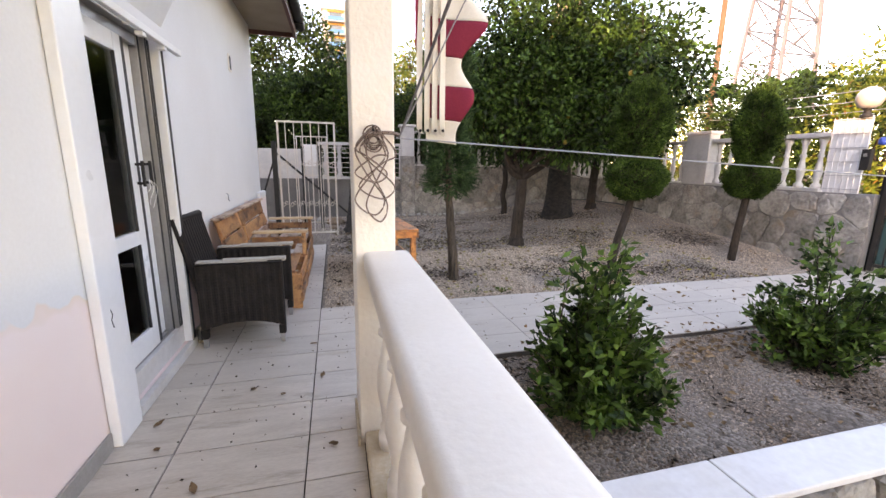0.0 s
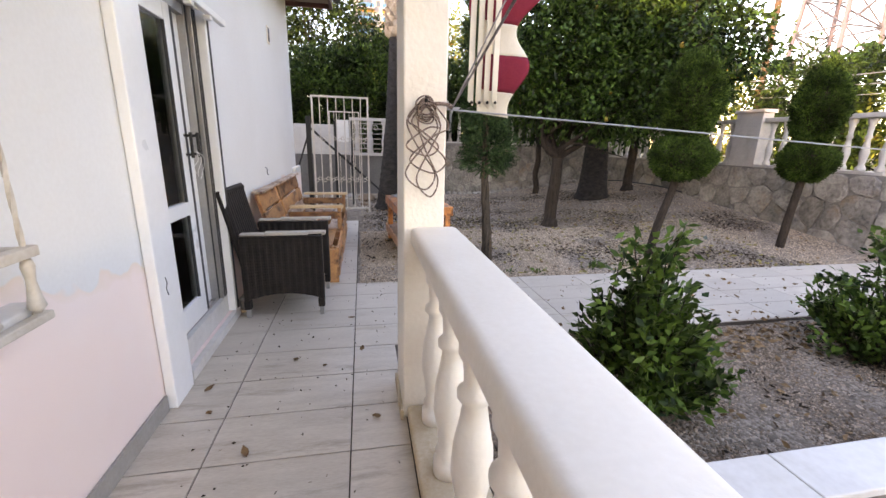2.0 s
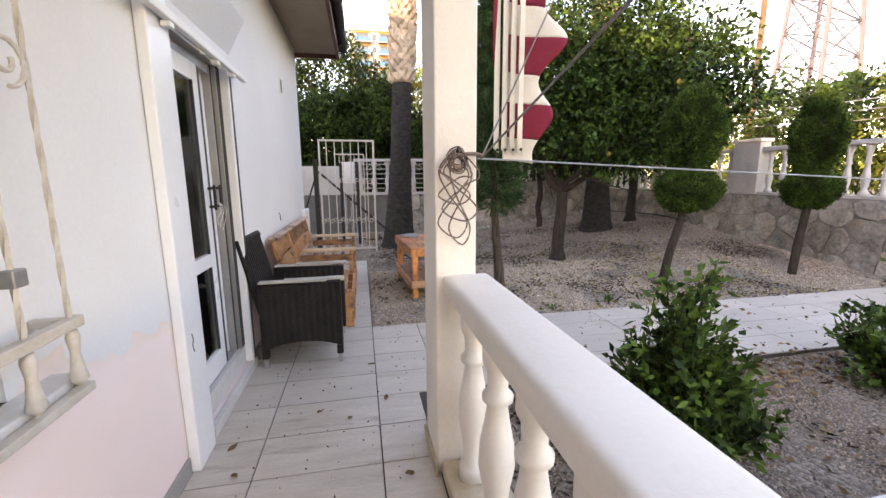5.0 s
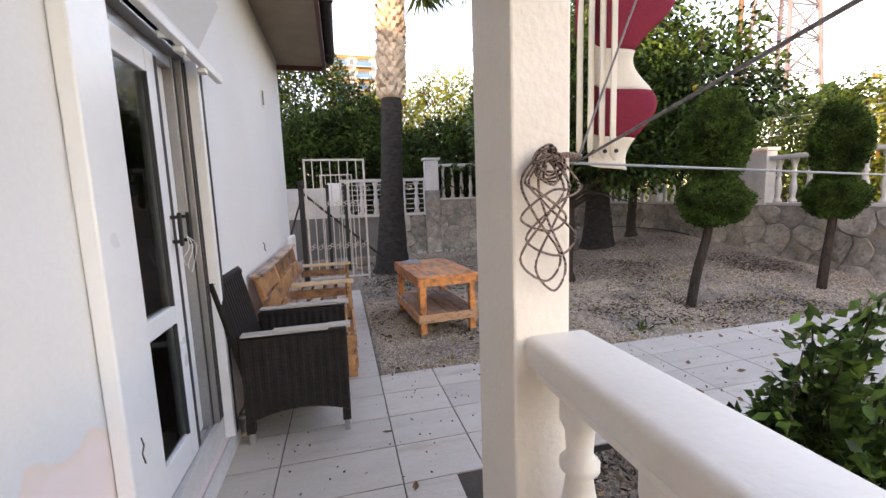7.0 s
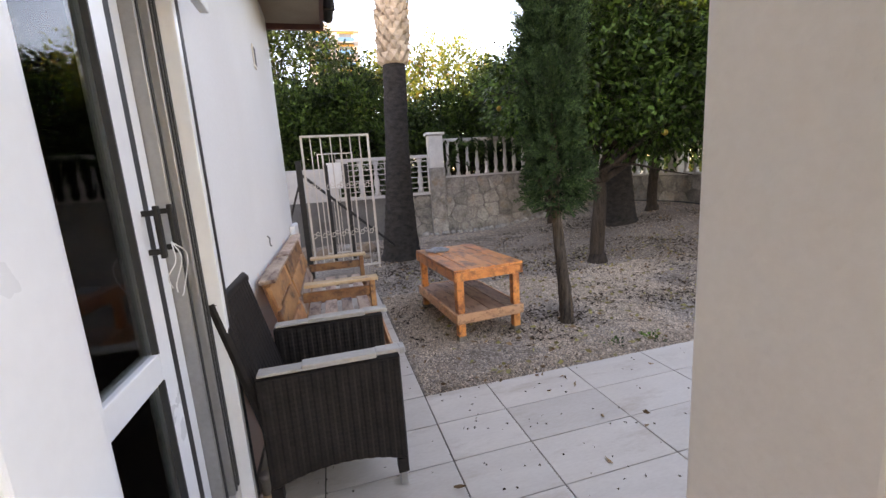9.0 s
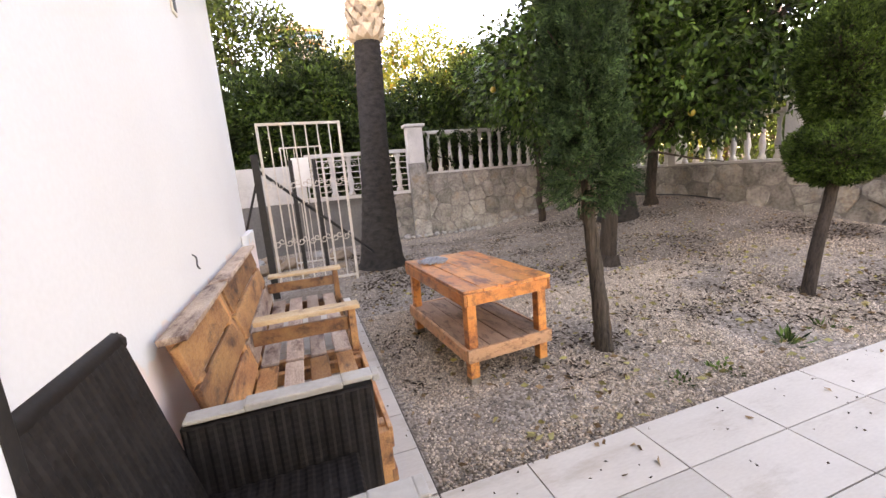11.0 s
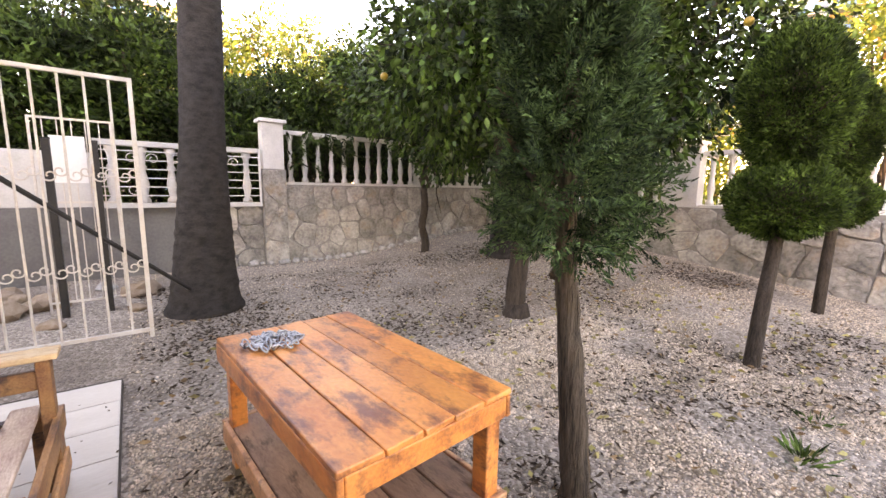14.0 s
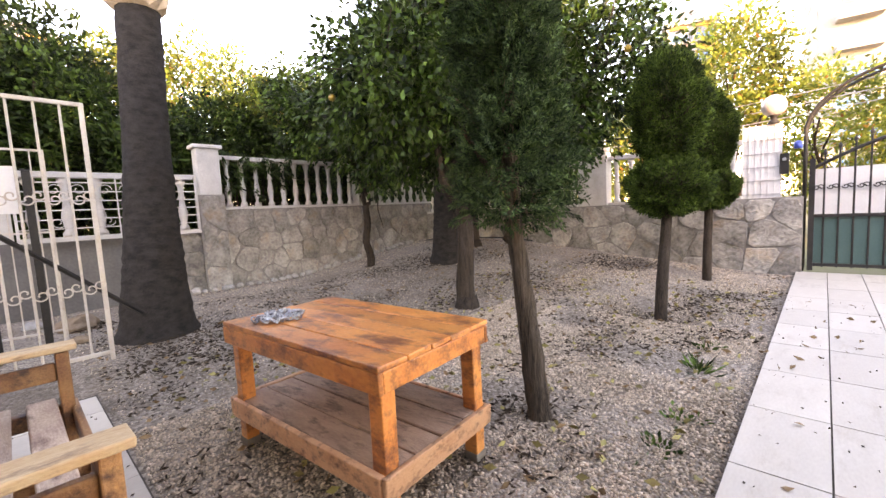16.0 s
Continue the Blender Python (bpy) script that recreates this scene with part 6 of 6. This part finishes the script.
def scatter_leaves():
    rng = np.random.default_rng(62)
    P = np.concatenate([
        np.stack([rng.uniform(-0.1, 6.6, 900), rng.uniform(3.9, 9.5, 900)], 1),
        np.stack([rng.normal(2.8, 0.6, 260), rng.normal(2.45, 0.16, 260)], 1),
        np.stack([rng.uniform(0.5, 4.4, 200), rng.uniform(1.25, 2.6, 200)], 1),
        np.stack([rng.uniform(0.5, 5, 60), rng.uniform(2.7, 3.9, 60)], 1)])
    paved = (P[:, 1] > 2.63) & (P[:, 1] < 3.92)
    z = np.where(paved, 0.006, ground_z(P[:, 0], P[:, 1]) + 0.003)
    p = np.stack([P[:, 0], P[:, 1], z], 1)
    a = rng.uniform(0, 6.28, len(p))
    o = np.stack([np.cos(a), np.sin(a), np.full(len(p), 0.16)], 1)
    d = leaves("dry_leaves", p, o, 0.055, 0.028, M_DRYLEAF, None, rng, 0.0, 0.06)
    tagged(d, "brown fallen leaves scattered on gravel and path", "leaf litter", "", "stuff")
    # small twigs and leaf crumbs, thick in patches
    n = 30000
    q = np.stack([rng.uniform(-0.1, 6.6, n), rng.uniform(3.95, 10.0, n)], 1)
    q = np.concatenate([q, np.stack([rng.uniform(0.45, 4.4, 6500), rng.uniform(1.22, 2.62, 6500)], 1)])
    dens = np.array([noise.noise((x * 0.75, y * 0.9, 3.1)) + 0.6 * noise.noise((x * 2.3, y * 2.3, 7.7)) for x, y in q])
    q = q[dens > rng.uniform(-0.15, 0.55, len(q))]
    q = np.stack([q[:, 0], q[:, 1], ground_z(q[:, 0], q[:, 1]) + 0.002], 1)
    a = rng.uniform(0, 6.28, len(q))
    d = leaves("twig_litter", q, np.stack([np.cos(a), np.sin(a), a * 0 + 0.25], 1), 0.05, 0.015, M_DROP, None, rng, 0.0, 0.12)
    tagged(d, "dark twigs and leaf crumbs lying among the gravel", "leaf litter", "", "stuff")
    n = 620
    q = np.stack([rng.uniform(0.2, 5.5, n), rng.uniform(4.0, 7.5, n)], 1)
    q = np.stack([q[:, 0], q[:, 1], ground_z(q[:, 0], q[:, 1]) + 0.004], 1)
    a = rng.uniform(0, 6.28, n)
    d = leaves("yellow_leaves", q, np.stack([np.cos(a), np.sin(a), a * 0 + 0.05], 1), 0.06, 0.034, M_YELLEAF, None, rng, 0.0, 0.06)
    tagged(d, "yellow green citrus leaves fallen on the gravel", "leaf litter", "", "stuff")
    n = 240
    q = np.stack([rng.uniform(-0.95, 0.05, n), rng.uniform(1.3, 6.9, n), np.full(n, 0.004)], 1)
    q = np.concatenate([q, np.stack([rng.uniform(-0.1, 5, 220), rng.uniform(2.7, 3.9, 220), np.full(220, 0.004)], 1)])
    a = rng.uniform(0, 6.28, len(q))
    d = leaves("floor_crumbs", q, np.stack([np.cos(a), np.sin(a), a * 0 + 0.15], 1), 0.016, 0.012, M_DROP, None, rng, 0.0, 0.1)
    tagged(d, "dark crumbs of dry leaf on the tiles", "debris", "", "stuff")


scatter_leaves()


def wall_foot_rocks():
    rng = np.random.default_rng(63)
    for i in range(34):
        x = 1.5 + 0.14 * i + rng.uniform(-0.03, 0.03)
        r = rng.uniform(0.04, 0.085)
        bm = bmesh.new()
        bmesh.ops.create_icosphere(bm, subdivisions=2, radius=r)
        for v in bm.verts:
            v.co *= 1 + 0.35 * noise.noise(v.co * 18 + Vector((i, 0, 0)))
            v.co.z *= 0.75
        y = 10.98 - rng.uniform(0, 0.08)
        t = part("edge_rock", bm, M_ROCK)
        t.location = (x, y, gz(x, y) + r * 0.4)
        tagged(t, "rough grey rock along the wall's foot", "rock", "rocks along the wall's foot")


wall_foot_rocks()


def rubble():
    """Loose brown and grey stones dumped behind the iron gate."""
    rng = np.random.default_rng(65)
    for i in range(26):
        r = rng.uniform(0.07, 0.2)
        bm = bmesh.new()
        bmesh.ops.create_icosphere(bm, subdivisions=2, radius=r)
        for v in bm.verts:
            v.co *= 1 + 0.45 * noise.noise(v.co * 7 + Vector((i * 3, 0, 0)))
            v.co.z *= 0.6
        t = part("rubble_stone", bm, M_RUBBLE if i % 3 else M_ROCK)
        t.location = (rng.uniform(-2.3, 0.05), rng.uniform(8.7, 10.8), -0.05 + r * 0.3)
        tagged(t, "loose brown rubble stone behind the gate", "rock", "rubble behind the gate")


rubble()


def weed(seed, x, y, n, h, mat):
    rng = np.random.default_rng(seed)
    t = thing("weed_tuft", (x, y, gz(x, y)), "small green weed growing through the gravel", "weed", "weeds in the gravel")
    p = np.concatenate([rng.normal(0, 0.045, (n, 2)), np.zeros((n, 1))], 1)
    o = np.concatenate([p[:, :2] * 9 + rng.normal(0, 0.2, (n, 2)), np.full((n, 1), 0.5)], 1)
    tagged(leaves("foliage", p, o, h, 0.018, mat, t, rng, 0.0, 0.25), kind="stuff")


for k, (x, y, n, h) in enumerate(((2.48, 4.22, 34, 0.11), (1.45, 4.18, 34, 0.04), (1.80, 4.16, 40, 0.04), (3.0, 4.25, 20, 0.07))):
    weed(300 + k, x, y, n, h, M_BUSH)


def wall_bits():
    w = thing("cable_end", (-1.08, 4.72, 0.98), "thin black cable end hanging from the wall", "cable")
    part("strand", tube(bmesh.new(), curve_pts([(0, 0, 0.05), (0.015, 0.005, 0.03), (0.012, 0.01, -0.01), (0.02, 0.02, -0.03)], 5), 0.004, 6), M_SEAL, w)
    c = thing("wall_crack", (-1.03, 2.20, 0.62), "small dark crack in the door casing paint", "crack")
    part("flake", tube(bmesh.new(), [(0.0, 0, 0.05), (0.001, 0.01, 0.02), (0.0, -0.004, 0.0), (0.001, 0.008, -0.04)], 0.003, 4), M_SEAL, c)
    s = thing("pipe_stub", (-1.03, 3.36, 0.0), "short grey capped pipe stub beside the chair", "pipe")
    part("pipe", lathe([(0.022, 0.0), (0.022, 0.09), (0.027, 0.092), (0.027, 0.115), (0.018, 0.12)], 12), M_ALU, s, "", True)
    part("collar", lathe([(0.034, 0.0), (0.034, 0.015), (0.024, 0.018)], 12), M_KERB, s, "rusty floor collar", True)


wall_bits()


def garden_hose():
    h = thing("garden_hose", (0, 0, 0), "thin black hose lying along the wall's foot", "hose")
    pts = [(x, y, gz(x, y) + 0.012) for x, y in ((6.45, 10.7), (6.7, 10.2), (6.76, 9.6), (6.82, 9.0), (6.80, 8.5), (6.84, 8.0))]
    part("hose_run", tube(bmesh.new(), curve_pts(pts, 6), 0.014, 7), M_SEAL, h, "", True)


garden_hose()


def porch_leaves():
    rng = np.random.default_rng(88)
    spots = ((-0.52, 2.52), (-0.93, 2.27), (-0.12, 2.6), (-0.34, 2.42), (-0.86, 2.05), (-0.05, 1.9), (-0.62, 1.75), (-0.2, 3.1), (3.3, 3.1), (2.2, 3.35), (1.9, 2.95))
    for x, y in spots:
        bm = bmesh.new()
        L, W, n = rng.uniform(0.04, 0.06), rng.uniform(0.012, 0.02), 6
        rows = []
        for i in range(n + 1):
            u = i / n
            w = W * math.sin(math.pi * min(0.98, 0.04 + u)) + 0.001
            z = 0.004 + 0.014 * u * u
            rows.append([bm.verts.new((L * (u - 0.5), v * w, z + abs(v) * 0.006)) for v in (-1, 0, 1)])
        for r0, r1 in zip(rows, rows[1:]):
            for k in (0, 1):
                bm.faces.new((r0[k], r0[k + 1], r1[k + 1], r1[k]))
        o = part("dry_leaf", bm, M_DRYLEAF, None, "", True)
        o.matrix_world = pose(x, y, 0.001, 0, 0, rng.uniform(0, 360))
        tagged(o, "single curled brown leaf on the tiles", "leaf", "fallen leaves on the tiles")


porch_leaves()


# ---- tiles ----
def tile_field(parent, xs, ys, mat, z=0.0):
    cache = {}
    for xa, xb in zip(xs, xs[1:]):
        for ya, yb in zip(ys, ys[1:]):
            key = (round(xb - xa, 3), round(yb - ya, 3))
            if key not in cache:
                w, d = xb - xa - 0.0065, yb - ya - 0.0065
                bm = boxbm(-w / 2, -d / 2, -0.012, w / 2, d / 2, 0.0, 0.0015)
                me = bpy.data.meshes.new("tile")
                bm.to_mesh(me)
                bm.free()
                cache[key] = me
            o = meshed("tile", cache[key], mat, parent)
            o.location = ((xa + xb) / 2, (ya + yb) / 2, z + random.uniform(-0.0006, 0.0006))


def build_floors():
    rows = [3.92 - 0.318 * k for k in range(5)]
    ys_path = sorted(rows)
    edge = ys_path[0]
    f = part("floor", boxbm(-1.08, -2.0, -0.12, 0.399, edge, -0.009), M_GROUT)
    tagged(f, "grey beige wood look tiled porch floor", "floor", "", "structure")
    ys = [edge - 0.318 * k for k in range(15)][::-1]
    tile_field(f, [-1.08, -0.78, -0.17, 0.10], ys, M_TILE)
    f = part("pavement", boxbm(-1.08, edge + 0.001, -0.12, 6.93, 3.92, -0.009), M_GROUT)
    tagged(f, "pale tiled path leading to the street gate", "pavement", "", "structure")
    tile_field(f, [-1.08, -0.78, -0.17, 0.25] + [0.25 + 0.607 * k for k in range(1, 12)], ys_path, M_PATH)
    f = part("pavement_strip", boxbm(-1.08, 3.921, -0.12, -0.165, 7.15, -0.009), M_GROUT)
    tagged(f, "pale tiled strip under the benches along the house", "pavement", "", "structure")
    tile_field(f, [-1.08, -0.78, -0.17], [3.925 + 0.318 * k for k in range(11)], M_PATH)


build_floors()


# ---- flagstones ----
def clip_cell(poly, px, py, qx, qy):
    """Cuts a polygon to the side nearer p than q."""
    mx, my, nx, ny = (px + qx) / 2, (py + qy) / 2, qx - px, qy - py
    out = []
    for (ax, ay), (bx, by) in zip(poly, poly[1:] + poly[:1]):
        da, db = (ax - mx) * nx + (ay - my) * ny, (bx - mx) * nx + (by - my) * ny
        if da <= 0:
            out.append((ax, ay))
        if da * db < 0:
            t = da / (da - db)
            out.append((ax + (bx - ax) * t, ay + (by - ay) * t))
    return out


def flagstones(parent, u0, u1, v0, v1, size, seed, face_y=0.0, gap=0.009, side=-1):
    """Irregular stones on the wall's face: u runs along it, v up; they stand out towards -y."""
    rng = np.random.default_rng(seed)
    nu, nv = max(1, int((u1 - u0) / size)), max(1, int(round((v1 - v0) / size)))
    pts = [(u0 + (i + 0.5 + 0.5 * (j % 2) - 0.25 + rng.uniform(-0.38, 0.38)) * (u1 - u0) / nu, v0 + (j + 0.5 + rng.uniform(-0.36, 0.36)) * (v1 - v0) / nv) for i in range(nu) for j in range(nv)]
    for i, p in enumerate(pts):
        poly = [(u0, v0), (u1, v0), (u1, v1), (u0, v1)]
        for k, q in enumerate(pts):
            if k != i and abs(q[0] - p[0]) < 3 * size and len(poly) > 2:
                poly = clip_cell(poly, *p, *q)
        if len(poly) < 3:
            continue
        cx, cy = sum(a for a, _ in poly) / len(poly), sum(b for _, b in poly) / len(poly)
        # knock the corners off
        rounded = []
        m = len(poly)
        for a in range(m):
            P, A, B = poly[a], poly[a - 1], poly[(a + 1) % m]
            k = rng.uniform(0.12, 0.24)
            rounded += [(P[0] + (A[0] - P[0]) * k, P[1] + (A[1] - P[1]) * k), (P[0] + (B[0] - P[0]) * k, P[1] + (B[1] - P[1]) * k)]
        bm = bmesh.new()
        dep = 0.026 + rng.uniform(-0.008, 0.014)
        tx, ty = rng.uniform(-0.03, 0.03, 2)
        back, mid, front = [], [], []
        for a, b in rounded:
            dx, dy = a - cx, b - cy
            L = math.hypot(dx, dy) + 1e-6
            s0, s1 = max(0.1, 1 - gap / L), max(0.1, 1 - (gap + 0.012) / L)
            back.append(bm.verts.new((dx * s0, 0.0, dy * s0)))
            mid.append(bm.verts.new((dx * s0, side * dep * 0.6, dy * s0)))
            front.append(bm.verts.new((dx * s1, side * (dep + tx * dx * s1 + ty * dy * s1), dy * s1)))
        c = bm.verts.new((0, side * (dep + rng.uniform(0, 0.006)), 0))
        n = len(back)
        for a in range(n):
            b = (a + 1) % n
            bm.faces.new((back[a], back[b], mid[b], mid[a]))
            bm.faces.new((mid[a], mid[b], front[b], front[a]))
            bm.faces.new((front[a], front[b], c))
        if side > 0:
            bmesh.ops.reverse_faces(bm, faces=bm.faces)
        o = part("stone", bm, M_STONE, parent)
        o.location = (cx, face_y, cy)


flagstones(BACK, 0.0, 5.0, -0.1, 1.29, 0.33, 71)
flagstones(BACK_LOW, 3.95, 4.72, -0.1, 0.94, 0.34, 72)
flagstones(PIER, 0.0, 0.38, -0.1, 1.54, 0.38, 73)
flagstones(LOW_WALL, 0.0, 4.5, -0.08, 0.16, 0.24, 75, 0.02)

flagstones(STREET, 0.0, 7.2, -0.1, 1.02, 0.40, 74, 0.25, 0.009, 1)
